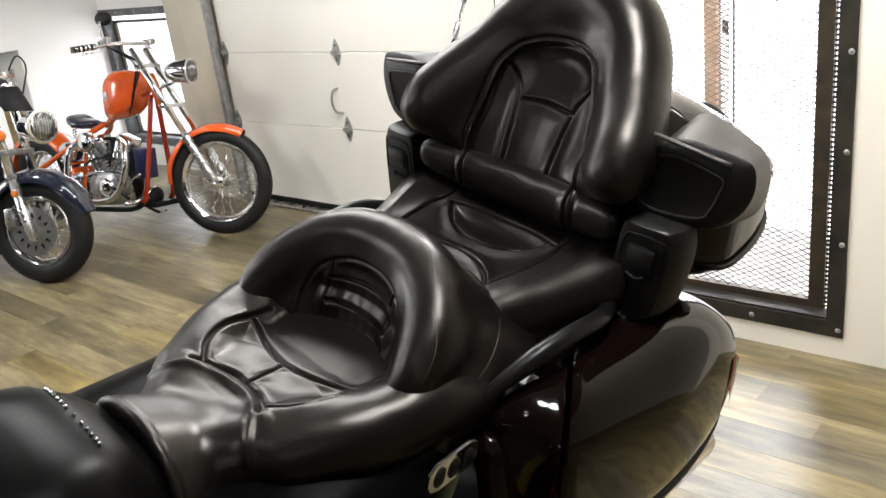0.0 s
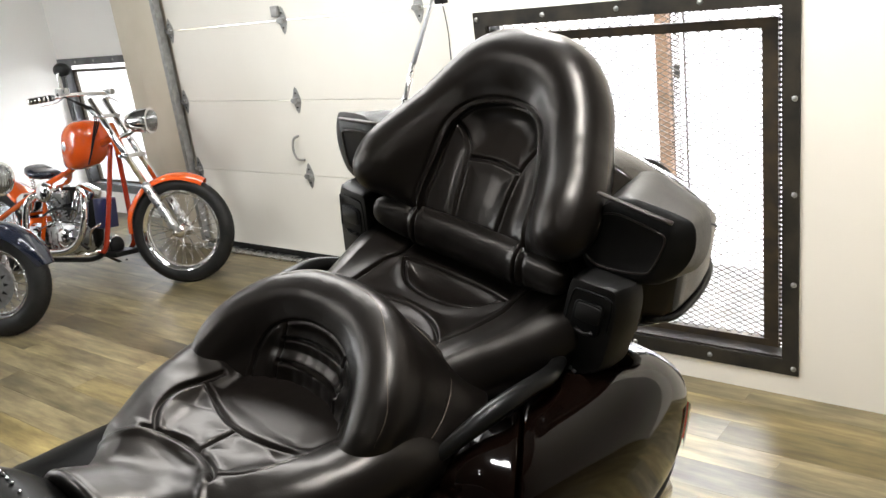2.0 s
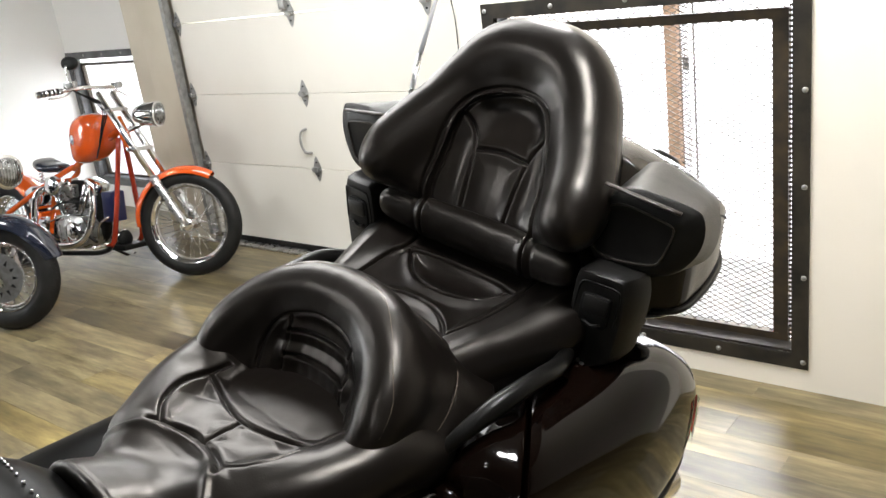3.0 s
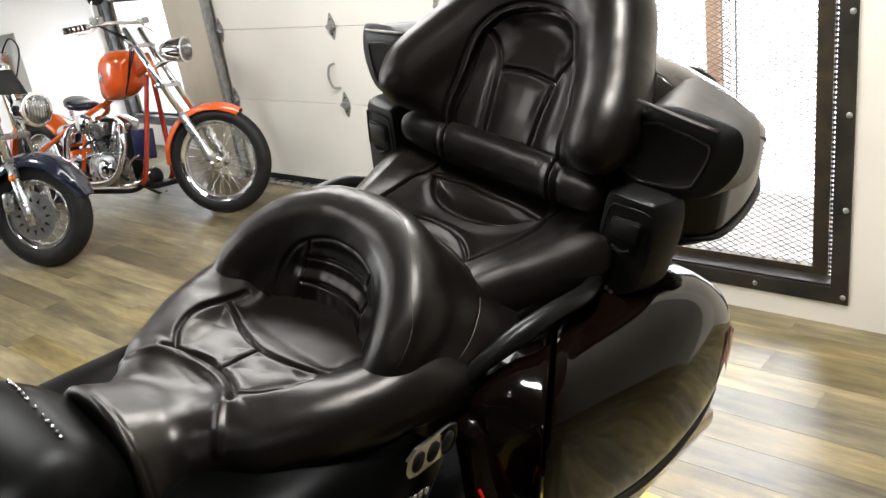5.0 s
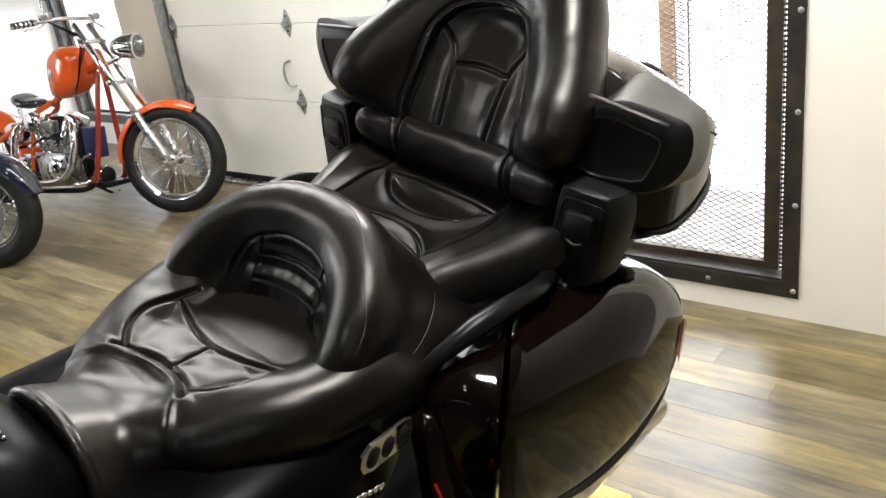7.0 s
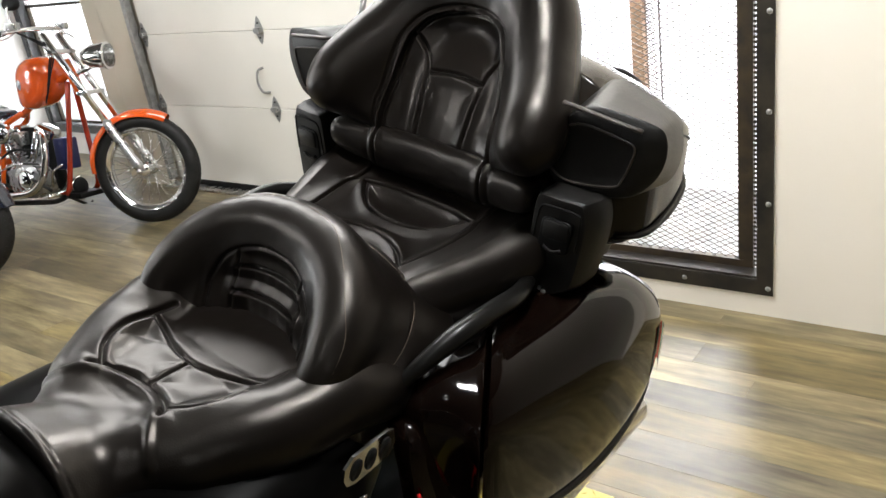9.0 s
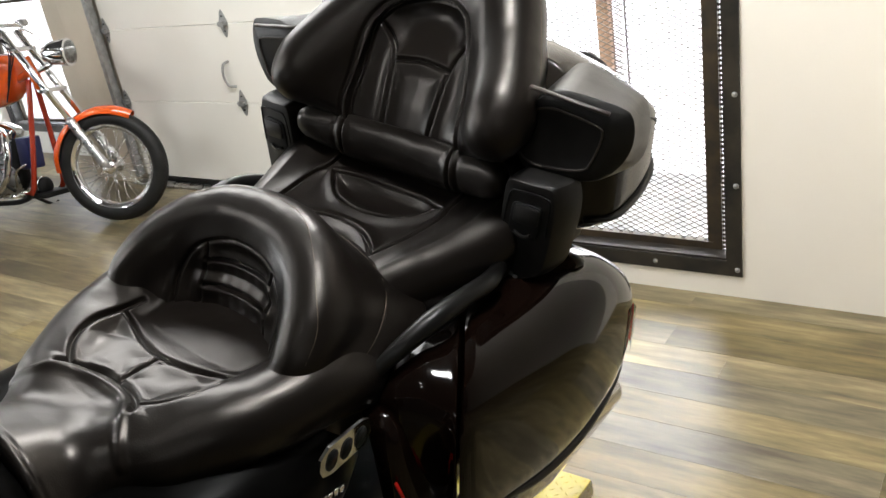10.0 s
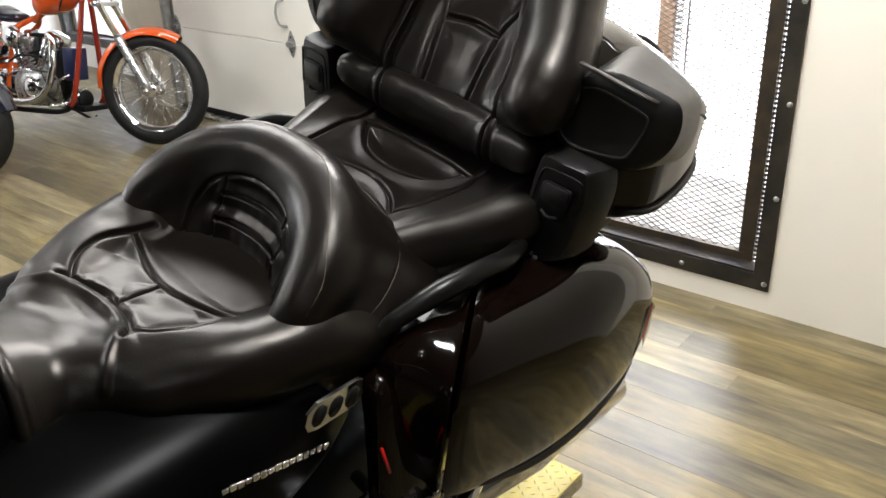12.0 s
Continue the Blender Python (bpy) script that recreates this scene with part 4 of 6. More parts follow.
def trunk_side(f, y):
    """A point of the trunk's flank at share f of its height."""
    _, xs, z0, zs, xt, zt, top = interp([(r[0], *r) for r in TR], y)
    return xs * 1.003, z0 + 0.03 + (zs - z0 - 0.03) * f


for sx in (1, -1):
    part("lid_seam", tube([(sx * trunk_side(0.93, y)[0], y, trunk_side(0.93, y)[1]) for y in np.linspace(0.2, 0.49, 16)], 0.0020, 6), DARK, trunk)
    part("bumper_trim", tube([(sx * trunk_side(0.0, y)[0], y, trunk_side(0.0, y)[1] - 0.015) for y in np.linspace(0.17, 0.49, 16)], 0.008, 8, flat=0.7), PLASTIC, trunk, "black rubbing strip")
    part("lid_trim", tube([(sx * 0.215, 0.26, 1.168), (sx * 0.222, 0.31, 1.150), (sx * 0.226, 0.37, 1.116), (sx * 0.21, 0.425, 1.078)], [0.003, 0.007, 0.007, 0.003], 8, smooth=4), DARK, trunk, "dark lid edge trim")
    face = [(0.238, 0.045, 1.042), (0.364, 0.058, 1.050), (0.374, 0.058, 1.075), (0.383, 0.058, 1.105), (0.388, 0.057, 1.124), (0.380, 0.056, 1.131), (0.267, 0.045, 1.153)]
    lip = [(0.228, 0.056, 1.012), (0.376, 0.070, 1.026), (0.416, 0.078, 1.060), (0.437, 0.082, 1.104), (0.434, 0.082, 1.150), (0.416, 0.078, 1.168), (0.266, 0.056, 1.184)]
    mid = [(0.220, 0.20, 1.000), (0.368, 0.20, 0.998), (0.402, 0.20, 1.028), (0.412, 0.20, 1.080), (0.404, 0.20, 1.124), (0.378, 0.20, 1.150), (0.240, 0.20, 1.196)]
    tail = [(0.200, 0.34, 1.010), (0.300, 0.34, 1.005), (0.336, 0.34, 1.022), (0.346, 0.34, 1.050), (0.340, 0.34, 1.080), (0.318, 0.34, 1.095), (0.200, 0.34, 1.120)]

    def pod_ring(a, b=None, f=0.0, dy=0.0, sx=sx):
        pts = [Vector(p).lerp(Vector(q), f) for p, q in zip(a, b or a)]
        return [(sx * p.x, p.y + dy, p.z) for p in chaikin(pts, 3)]

    body = part("speaker_pod", loft([pod_ring(face, dy=0.003), pod_ring(face, lip, 0.10), pod_ring(face, lip, 0.35, -0.003), pod_ring(face, lip, 0.85, -0.004), pod_ring(lip), pod_ring(lip, mid, 0.12), pod_ring(lip, mid, 0.5), pod_ring(mid), pod_ring(mid, tail, 0.5), pod_ring(tail)]), PLASTIC, bike, "black plastic speaker pod", sharp=35)
    edge = pod_ring(face, lip, 0.12, -0.001)
    part("grille_trim", tube([Vector(p) for p in edge] + [Vector(edge[0])], 0.0018, 6), RIBM, body, "thin worn edge of the grille, highlight put into its colour")
    part("top_trim", tube([(sx * 0.268, 0.043, 1.178), (sx * 0.335, 0.050, 1.168), (sx * 0.400, 0.062, 1.156)], 0.0055, 8, smooth=4, flat=0.6), RIBM, body, "worn brown-grey trim rib, highlight put into its colour")
    front = [(0.262, 1.034), (0.270, 1.037), (0.336, 1.034), (0.345, 1.030), (0.351, 0.985), (0.338, 0.895), (0.331, 0.870), (0.318, 0.857), (0.262, 0.834), (0.250, 0.835), (0.243, 0.848), (0.243, 0.900), (0.250, 0.970), (0.257, 1.024)]

    def pocket_ring(y, grow, flare, sx=sx):
        cx, cz = 0.298, 0.940
        return [(sx * (cx + (p.x - cx) * grow + flare * max(0.0, p.x - 0.26) / 0.09), y + 0.010 * max(0, p.x - 0.3) / 0.05, cz + (p.y - cz) * grow) for p in chaikin([(*p, 0) for p in front], 2)]

    pk = part("side_pocket", loft([pocket_ring(-0.003, 0.90, 0), pocket_ring(-0.002, 0.965, 0), pocket_ring(0.004, 1.0, 0.003), pocket_ring(0.030, 1.01, 0.012), pocket_ring(0.060, 1.0, 0.014)]), PLASTIC, bike, "black plastic pocket with a flush latch", sharp=30)
    part("groove", tube([(sx * x, -0.0028 + dy, z) for x, z, dy in ((0.252, 0.915, 0), (0.262, 0.985, 0), (0.270, 1.012, 0), (0.285, 1.017, 0), (0.333, 1.016, 0.003), (0.341, 1.000, 0.006), (0.336, 0.945, 0.005))], 0.0020, 6, smooth=5), DARK, pk)
    # raised dark pad; the recess's shade is put into its colour
    part("latch_shade_pad", loft([[(sx * (x + 0.12 * (z - 0.965)), y, z) for x, z in rounded(0.298, 0.965, w, h, 6, 24)] for y, w, h in ((-0.0042, 0.0275, 0.0315), (-0.0036, 0.0285, 0.0325), (0.006, 0.0285, 0.0325))]), DARK, pk, "dark pad for the shade in the latch recess")
    part("latch", loft([[(sx * (x + 0.12 * (z - 0.965)), y, z) for x, z in rounded(0.300, 0.977, w, h, 7, 24)] for y, w, h in ((-0.0075, 0.0225, 0.0155), (-0.0065, 0.0240, 0.0170), (-0.003, 0.0242, 0.0172))]), PLASTIC, pk, "black plastic latch flap", sharp=40)
    part("finger_lip", tube([(sx * 0.279, -0.0045, 0.942), (sx * 0.296, -0.0065, 0.936), (sx * 0.313, -0.0045, 0.943)], 0.0032, 8, smooth=3), PLASTIC, pk)
    if sx > 0:
        for _k, (_bx, _bz, _bw) in enumerate(((0.262, 0.858, 0.010), (0.276, 0.856, 0.007), (0.285, 0.851, 0.009))):
            part("badge", box(_bx - _bw / 2, -0.0065, _bz - 0.004, _bx + _bw / 2, -0.001, _bz + 0.004, 0.0015, 1), ALU, pk, "small silver badge")

part("trunk_mount", box(-0.21, 0.06, 0.72, 0.21, 0.40, 0.88, 0.03, 3), DARK, bike)
part("antenna", tube([(-0.355, 0.19, 1.10), (-0.36, 0.249, 1.252)], 0.0065, 10), ALU, bike, "bright antenna mast")
part("antenna_whip", tube([(-0.36, 0.249, 1.25), (-0.36, 0.302, 1.368), (-0.36, 0.40, 1.60)], [0.0055, 0.0045, 0.003], 8), CLOTH, bike, "thin pale antenna whip")

# ---- saddlebags, cowls and lamps ----
BAG = [(-0.236, 0.285, 0.690, 0.114, 0.162), (-0.230, 0.285, 0.689, 0.120, 0.170), (-0.19, 0.287, 0.678, 0.124, 0.183), (-0.05, 0.287, 0.645, 0.128, 0.206), (0.08, 0.284, 0.634, 0.128, 0.214), (0.20, 0.278, 0.622, 0.122, 0.195), (0.29, 0.272, 0.605, 0.110, 0.155), (0.35, 0.265, 0.592, 0.090, 0.115), (0.39, 0.255, 0.582, 0.055, 0.065)]
COWL = [(-0.372, 0.250, 0.735, 0.026, 0.045), (-0.366, 0.253, 0.732, 0.046, 0.078), (-0.346, 0.260, 0.724, 0.068, 0.110), (-0.316, 0.270, 0.712, 0.090, 0.138), (-0.280, 0.279, 0.699, 0.108, 0.155), (-0.248, 0.284, 0.691, 0.118, 0.164), (-0.242, 0.284, 0.691, 0.112, 0.156)]


def raked(y, x, z):
    """The seam of cowl and bag runs forward as it comes out and down."""
    fade = max(0.0, 1 - abs(y + 0.24) / 0.26)
    return y - fade * fade * 1.5 * (min(x, 0.40) - 0.345)


for sx in (1, -1):
    bag = part("saddlebag", loft([[(sx * x, raked(y, x, z), z) for x, z in rounded(cx, cz, wx, wz, 3.0, 64)] for y, cx, cz, wx, wz in (((y, *interp(BAG, y)) for y in [BAG[0][0], BAG[1][0], *np.linspace(-0.215, 0.39, 40)]))]), PAINT, bike, "glossy dark brown saddlebag", sharp=50)
    part("side_cowl", loft([[(sx * x, raked(y, x, z), z) for x, z in rounded(cx, cz, wx, wz, 2.8, 64)] for y, cx, cz, wx, wz in (((y, *interp(COWL, y)) for y in [-0.372, -0.369, *np.linspace(-0.366, -0.248, 16), -0.242]))]), PAINT, bike, "glossy brown side cowl", sharp=50)
    lamp = []
    for k in range(9):
        y = 0.285 + 0.095 * k / 8
        cx, cz, wx, wz = interp(BAG, y)
        lamp.append([(sx * (cx + (wx + 0.007) * abs(math.cos(a)) ** (2 / 3)), y + 0.003, cz + wz * 1.0 * math.copysign(abs(math.sin(a)) ** (2 / 3), math.sin(a))) for a in (radians(d) for d in range(-18, 13, 3))])
    part("tail_lamp", loft(lamp, closed=False), REDLENS, bag, "red tail lamp lens")
    strip = []
    for k in range(24):
        y = -0.24 + 0.61 * k / 23
        cx, cz, wx, wz = interp(BAG, y)
        a = radians(-42)
        c, s = math.cos(a), math.sin(a)
        strip.append((sx * (cx + wx * abs(c) ** (2 / 3.0) * 1.01), y, cz - wz * abs(s) ** (2 / 3.0)))
    part("bumper_strip", tube(strip, 0.010, 8), PLASTIC, bag, "black bumper strip")
    part("grab_handle", tube([(sx * 0.245, -0.350, 0.820), (sx * 0.270, -0.305, 0.862), (sx * 0.288, -0.24, 0.890), (sx * 0.296, -0.17, 0.900), (sx * 0.296, -0.10, 0.896), (sx * 0.27, -0.03, 0.880)], [0.008, 0.014, 0.018, 0.016, 0.016, 0.013], 14, smooth=6), HANDLE, bike, "black passenger grab handle")
    part("leg_cover", loft([[(sx * x, y + dy, z) for x, dy in rounded(cx, 0, 0.030, hw, 3, 24)] for cx, y, z, hw in ((0.266, -0.350, 0.785, 0.010), (0.284, -0.348, 0.762, 0.022), (0.299, -0.336, 0.71, 0.040), (0.312, -0.312, 0.64, 0.066), (0.316, -0.290, 0.52, 0.078), (0.30, -0.27, 0.40, 0.085))]), PAINT, bike, "curved glossy black side cover")
    part("reflector", tube([(sx * 0.328, -0.378, 0.69), (sx * 0.338, -0.366, 0.64)], 0.003, 6), REDLENS, bike, "thin red reflector")

# fuel tank shelter, fairing flanks and engine
TANK = [(-1.50, 0.10, 0.88, 0.06), (-1.42, 0.17, 0.88, 0.11), (-1.25, 0.212, 0.875, 0.135), (-1.05, 0.205, 0.862, 0.128), (-0.93, 0.176, 0.857, 0.116), (-0.865, 0.160, 0.850, 0.106), (-0.82, 0.135, 0.840, 0.085), (-0.79, 0.11, 0.835, 0.06)]
tank = part("fuel_tank", loft([[(x, y, z) for x, z in rounded(0, zc, w, h, 2.8, 44)] for y, w, zc, h in TANK]), BLACKP, bike, "satin black fuel tank shelter")
for k in range(13):
    a = radians(70 + 48 * k / 12)
    w, zc, h = interp(TANK, -0.848)
    c, s = math.cos(a), math.sin(a)
    p = (w * math.copysign(abs(c) ** (2 / 2.8), c), -0.848, zc + h * s ** (2 / 2.8))
    part("stud", lathe([(0.0005, 0.003), (0.002, 0.0024), (0.0028, 0.001), (0.0028, -0.002)], 8, "z", centre=p), CHROME, tank)
FLANK = [(-1.45, 0.24, 0.60, 0.20), (-1.25, 0.30, 0.61, 0.20), (-0.95, 0.315, 0.635, 0.185), (-0.70, 0.300, 0.665, 0.160), (-0.52, 0.282, 0.690, 0.135), (-0.42, 0.262, 0.705, 0.112), (-0.36, 0.235, 0.71, 0.09)]
part("fairing_flank", loft([[(x, y, z) for x, z in rounded(0, zc, w, h, 3.6, 64)] for y, w, zc, h in ((y, *interp(FLANK, y)) for y in np.linspace(-1.45, -0.36, 50))]), BLACKP, bike, "satin black fairing side panel")
part("engine", loft([[(x, y, z) for x, z in rounded(0, zc, w, h, 5, 28)] for y, w, zc, h in ((-1.25, 0.27, 0.33, 0.17), (-1.15, 0.31, 0.33, 0.18), (-0.65, 0.31, 0.33, 0.18), (-0.5, 0.24, 0.35, 0.18), (0.05, 0.16, 0.40, 0.18))]), DARK, bike, "black engine block")


# chrome vent plate with three openings, their shade laid on as dark pads
for sx in (1,):
    def vp(y, z, off, sx=sx):
        return (sx * (0.284 + off), y - 0.010, z - 0.003)
    plate = bmesh.new()
    ring = [Vector((0, y, z)) for y, z in ((-0.487, 0.790), (-0.483, 0.808), (-0.466, 0.820), (-0.398, 0.822), (-0.385, 0.817), (-0.384, 0.792), (-0.396, 0.776), (-0.466, 0.772), (-0.482, 0.777))]
    loft([[vp(p.y, p.z, 0.008) for p in ring], [vp(p.y, p.z, 0.013) for p in ring]], bm=plate)
    vent = part("vent_plate", plate, CHROME, bike, "polished vent plate with three openings", sharp=30)
    for k in range(3):
        cy = -0.463 + 0.029 * k
        part("vent_shade_pad", loft([[vp(cy + y + 0.3 * (z - 0), 0.796 + z, o) for y, z in rounded(0, 0, 0.0105, 0.0150, 2.4, 16)] for o in (0.0132, 0.0150)]), DARK, vent)
    # plain bars in place of the silver lettering
    for k in range(15):
        y = -0.624 + 0.164 * k / 14
        z = 0.760 - 0.030 * k / 14
        part("script_bar", box(min(sx * 0.296, sx * 0.3005), y - 0.0050, z - 0.0040 - 0.0012 * (k % 3), max(sx * 0.296, sx * 0.3005), y + 0.0050, z + 0.0042 + 0.0010 * ((k * 2) % 3), 0.001, 1), CHROME, bike, "silver script lettering drawn as plain bars", m=pose(0, 0, 0))

# wheels, stand, footboards, exhausts
def disc_wheel(parent, y, z, R, r, width):
    tyre = part("tyre", torus(R - r, r, "x", 44, 16, (0, y, z), width), RUBBER, parent)
    part("rim", lathe([(0.02, -0.05), (0.06, -0.055), (R - 2.0 * r, -0.04), (R - 1.7 * r, -0.06), (R - 1.7 * r, 0.06), (R - 2.0 * r, 0.04), (0.06, 0.055), (0.02, 0.05)], 36, "x", centre=(0, y, z)), ALU, parent, "cast alloy rim")


disc_wheel(bike, 0.02, 0.315, 0.315, 0.085, 1.05)
disc_wheel(bike, -1.66, 0.32, 0.32, 0.07, 0.95)
part("front_fender", loft([[(x, -1.66 + 0.36 * math.cos(a), 0.32 + 0.36 * math.sin(a) - 0.02 * (x / 0.09) ** 2) for x in np.linspace(-0.09, 0.09, 9)] for a in np.linspace(radians(20), radians(170), 20)], closed=False), PAINT, bike)
for sx in (1, -1):
    part("fork_leg", tube([(sx * 0.10, -1.66, 0.32), (sx * 0.11, -1.42, 0.86)], 0.028, 12), CHROME, bike)
    part("muffler", tube([(sx * 0.24, -0.15, 0.26), (sx * 0.26, 0.15, 0.27), (sx * 0.26, 0.46, 0.29)], [0.035, 0.055, 0.055], 16), CHROME, bike, "chrome muffler")
    part("engine_guard", tube([(sx * 0.22, -0.36, 0.34), (sx * 0.36, -0.33, 0.40), (sx * 0.375, -0.24, 0.46), (sx * 0.34, -0.14, 0.50), (sx * 0.24, -0.12, 0.52)], 0.016, 12, smooth=6), CHROME, bike, "chrome guard bar")
    board = part("footboard", box(min(sx * 0.27, sx * 0.38), -0.42, 0.505, max(sx * 0.27, sx * 0.38), -0.27, 0.525, 0.008), ALU, bike, "worn aluminium passenger footboard", sharp=30)
    part("footboard_bracket", tube([(sx * 0.22, -0.32, 0.50), (sx * 0.34, -0.34, 0.512)], 0.012, 8), CHROME, board)
part("side_stand", tube([(0.20, -0.62, 0.20), (0.27, -0.70, 0.01 - 0.27 * math.sin(radians(11)) + 0.055)], 0.014, 10), STEEL, bike)
part("handlebar", tube([(-0.44, -0.98, 1.05), (-0.38, -1.10, 1.08), (-0.2, -1.22, 1.06), (0, -1.26, 1.05), (0.2, -1.22, 1.06), (0.38, -1.10, 1.08), (0.44, -0.98, 1.05)], 0.014, 10, smooth=5), CHROME, bike)
part("front_fairing", loft([[(x, y, z) for x, z in rounded(0, zc, w, h, 3, 36)] for y, w, zc, h in ((-1.78, 0.12, 0.86, 0.10), (-1.70, 0.30, 0.88, 0.22), (-1.55, 0.40, 0.90, 0.28), (-1.45, 0.40, 0.90, 0.26))]), PAINT, bike)

# ---- lift ----
def lift_table():
    lift = empty("motorcycle_lift", pose(-1.09, 3.0, 0, 0, 0, -2.0), "yellow diamond-plate motorcycle lift table", "lift")
    deck = part("deck", box(-0.31, -2.0, 0.235, 0.31, 0.985, 0.276, 0.004), YELLOW, lift, "worn yellow diamond-plate deck", sharp=30)
    bm = bmesh.new()
    for i in range(64):
        for j in range(15):
            for k in (0, 1):
                x, y = -0.295 + 0.041 * j + 0.0205 * k, -0.62 + 0.0255 * i + 0.01275 * k
                if y > 0.975:
                    continue
                a = radians(45 if (i + j + k) % 2 else -45)
                c, s = math.cos(a), math.sin(a)
                base = [(0.011, 0), (0, 0.0032), (-0.011, 0), (0, -0.0032)]
                vs = [bm.verts.new((x + c * p - s * q, y + s * p + c * q, 0.2762)) for p, q in base]
                tp = bm.verts.new((x, y, 0.2785))
                for q in range(4):
                    bm.faces.new((vs[q], vs[(q + 1) % 4], tp))
    tr = part("tread_pattern", bm, YELLOW, deck)
    tr["kind"] = "stuff"
    bm = bmesh.new()
    for i in range(60):
        for k in (0, 1):
            y, z = -0.55 + 0.0255 * i + 0.0128 * k, 0.247 + 0.017 * k
            a = radians(45 if (i + k) % 2 else -45)
            c, s = math.cos(a), math.sin(a)
            vs = [bm.verts.new((0.3103, y + c * p - s * q, z + s * p + c * q)) for p, q in ((0.009, 0), (0, 0.003), (-0.009, 0), (0, -0.003))]
            tp = bm.verts.new((0.3125, y, z))
            for q in range(4):
                bm.faces.new((vs[q], vs[(q + 1) % 4], tp))
    sd = part("side_tread", bm, ALU, deck)
    sd["kind"] = "stuff"
    part("side_plate", box(0.3095, -2.0, 0.232, 0.3102, 0.985, 0.272), ALU, deck, "bare aluminium deck edge", smooth=False)
    part("base_frame", box(-0.26, -1.7, 0.0, 0.26, 0.62, 0.05, 0.004), STEEL, lift, sharp=30)
    for y in (-1.3, 0.1):
        for x in (-0.22, 0.22):
            part("scissor_arm", tube([(x, y - 0.3, 0.05), (x, y + 0.3, 0.236)], 0.022, 8), STEEL, lift)


lift_table()


# ---- chopper and cruiser by the door: x ahead, y to the bike's left, z up from the front tyre's foot ----
def spun(p, yaw):
    c, s = math.cos(radians(yaw)), math.sin(radians(yaw))
    return Vector((p[0] * c - p[1] * s, p[0] * s + p[1] * c, p[2]))


def turned(pts, yaw):
    return [spun(p, yaw) for p in pts]


def wire_wheel(parent, cx, cz, R, r, yaw, spokes, fat=1.0, disc=True):
    m = pose(0, 0, 0, 0, 0, yaw)
    tyre = part("tyre", torus(R - r, r, "y", 56, 16, (cx, 0, cz), fat), RUBBER, parent, "black rubber tyre", m=m)
    tread = bmesh.new()
    for k in range(64):
        a = 2 * math.pi * k / 64
        for sgn in (1, -1):
            t = radians(38) * sgn
            rr = R - r + (r + 0.0006) * math.cos(t)
            p = Vector((cx + rr * math.cos(a), (r * fat + 0.0006) * math.sin(t), cz + rr * math.sin(a)))
            q = Vector((cx + (R + 0.0005) * math.cos(a + 0.05), 0.004 * sgn, cz + (R + 0.0005) * math.sin(a + 0.05)))
            tube([p, q], 0.0022, 4, bm=tread)
    part("tread", tread, DARK, tyre)
    R1 = R - 2.0 * r
    prof = []
    rim = bmesh.new()
    rings = []
    w = r * fat * 0.75
    for k in range(57):
        a = 2 * math.pi * k / 56
        ring = [(R1 + d, y) for d, y in ((0.018, -w), (0.012, -w * 0.9), (-0.004, -w * 0.7), (-0.014, -w * 0.35), (-0.014, w * 0.35), (-0.004, w * 0.7), (0.012, w * 0.9), (0.018, w), (0.005, w * 0.3), (0.005, -w * 0.3))]
        rings.append([(cx + q * math.cos(a), y, cz + q * math.sin(a)) for q, y in ring])
    loft(rings, caps=False, bm=rim)
    bmesh.ops.remove_doubles(rim, verts=rim.verts, dist=1e-6)
    part("rim", rim, CHROME, parent, "chrome wheel rim", m=m)
    hub = part("hub", lathe([(0.012, -0.075), (0.04, -0.07), (0.045, -0.055), (0.022, -0.045), (0.022, 0.045), (0.045, 0.055), (0.04, 0.07), (0.012, 0.075)], 20, "y", centre=(cx, 0, cz)), CHROME, parent, "chrome wheel hub", m=m)
    for k in range(spokes):
        a = 2 * math.pi * k / spokes
        side = 0.05 if k % 2 else -0.05
        b = a + (0.42 if (k // 2) % 2 else -0.42)
        part("spoke", tube([(cx + 0.042 * math.cos(b), side, cz + 0.042 * math.sin(b)), (cx + (R1 - 0.01) * math.cos(a), side * 0.15, cz + (R1 - 0.01) * math.sin(a))], 0.0022, 5), CHROME, parent, m=m)
    if disc:
        part("brake_disc", lathe([(0.055, -0.082), (0.115, -0.082), (0.115, -0.077), (0.055, -0.077)], 32, "y", centre=(cx, 0, cz)), ALU, parent, "drilled steel brake disc", m=m)


def arc_fender(R, cx, cz, half, a0, a1, crown, lip, n=26):
    rows = []
    for k in range(n):
        a = radians(a0 + (a1 - a0) * k / (n - 1))
        taper = min(1.0, 0.55 + 3.0 * min(k, n - 1 - k) / (n - 1))
        row = []
        prof = [(-1, -lip), (-0.96, -lip * 0.4), (-0.75, -crown * 0.45), (-0.4, -crown * 0.1), (0, 0), (0.4, -crown * 0.1), (0.75, -crown * 0.45), (0.96, -lip * 0.4), (1, -lip)]
        for t, d in prof:
            row.append((cx + (R + d) * math.cos(a), t * half * taper, cz + (R + d) * math.sin(a)))
        rows.append(row)
    top = [list(map(Vector, r)) for r in rows]
    bm = loft(top, closed=False)
    inner = [[Vector(p) + (Vector((cx, p[1] * 0.0 + p[1], cz)) - Vector(p)).normalized() * 0.004 for p in r] for r in rows]
    loft(inner, closed=False, bm=bm)
    return bm


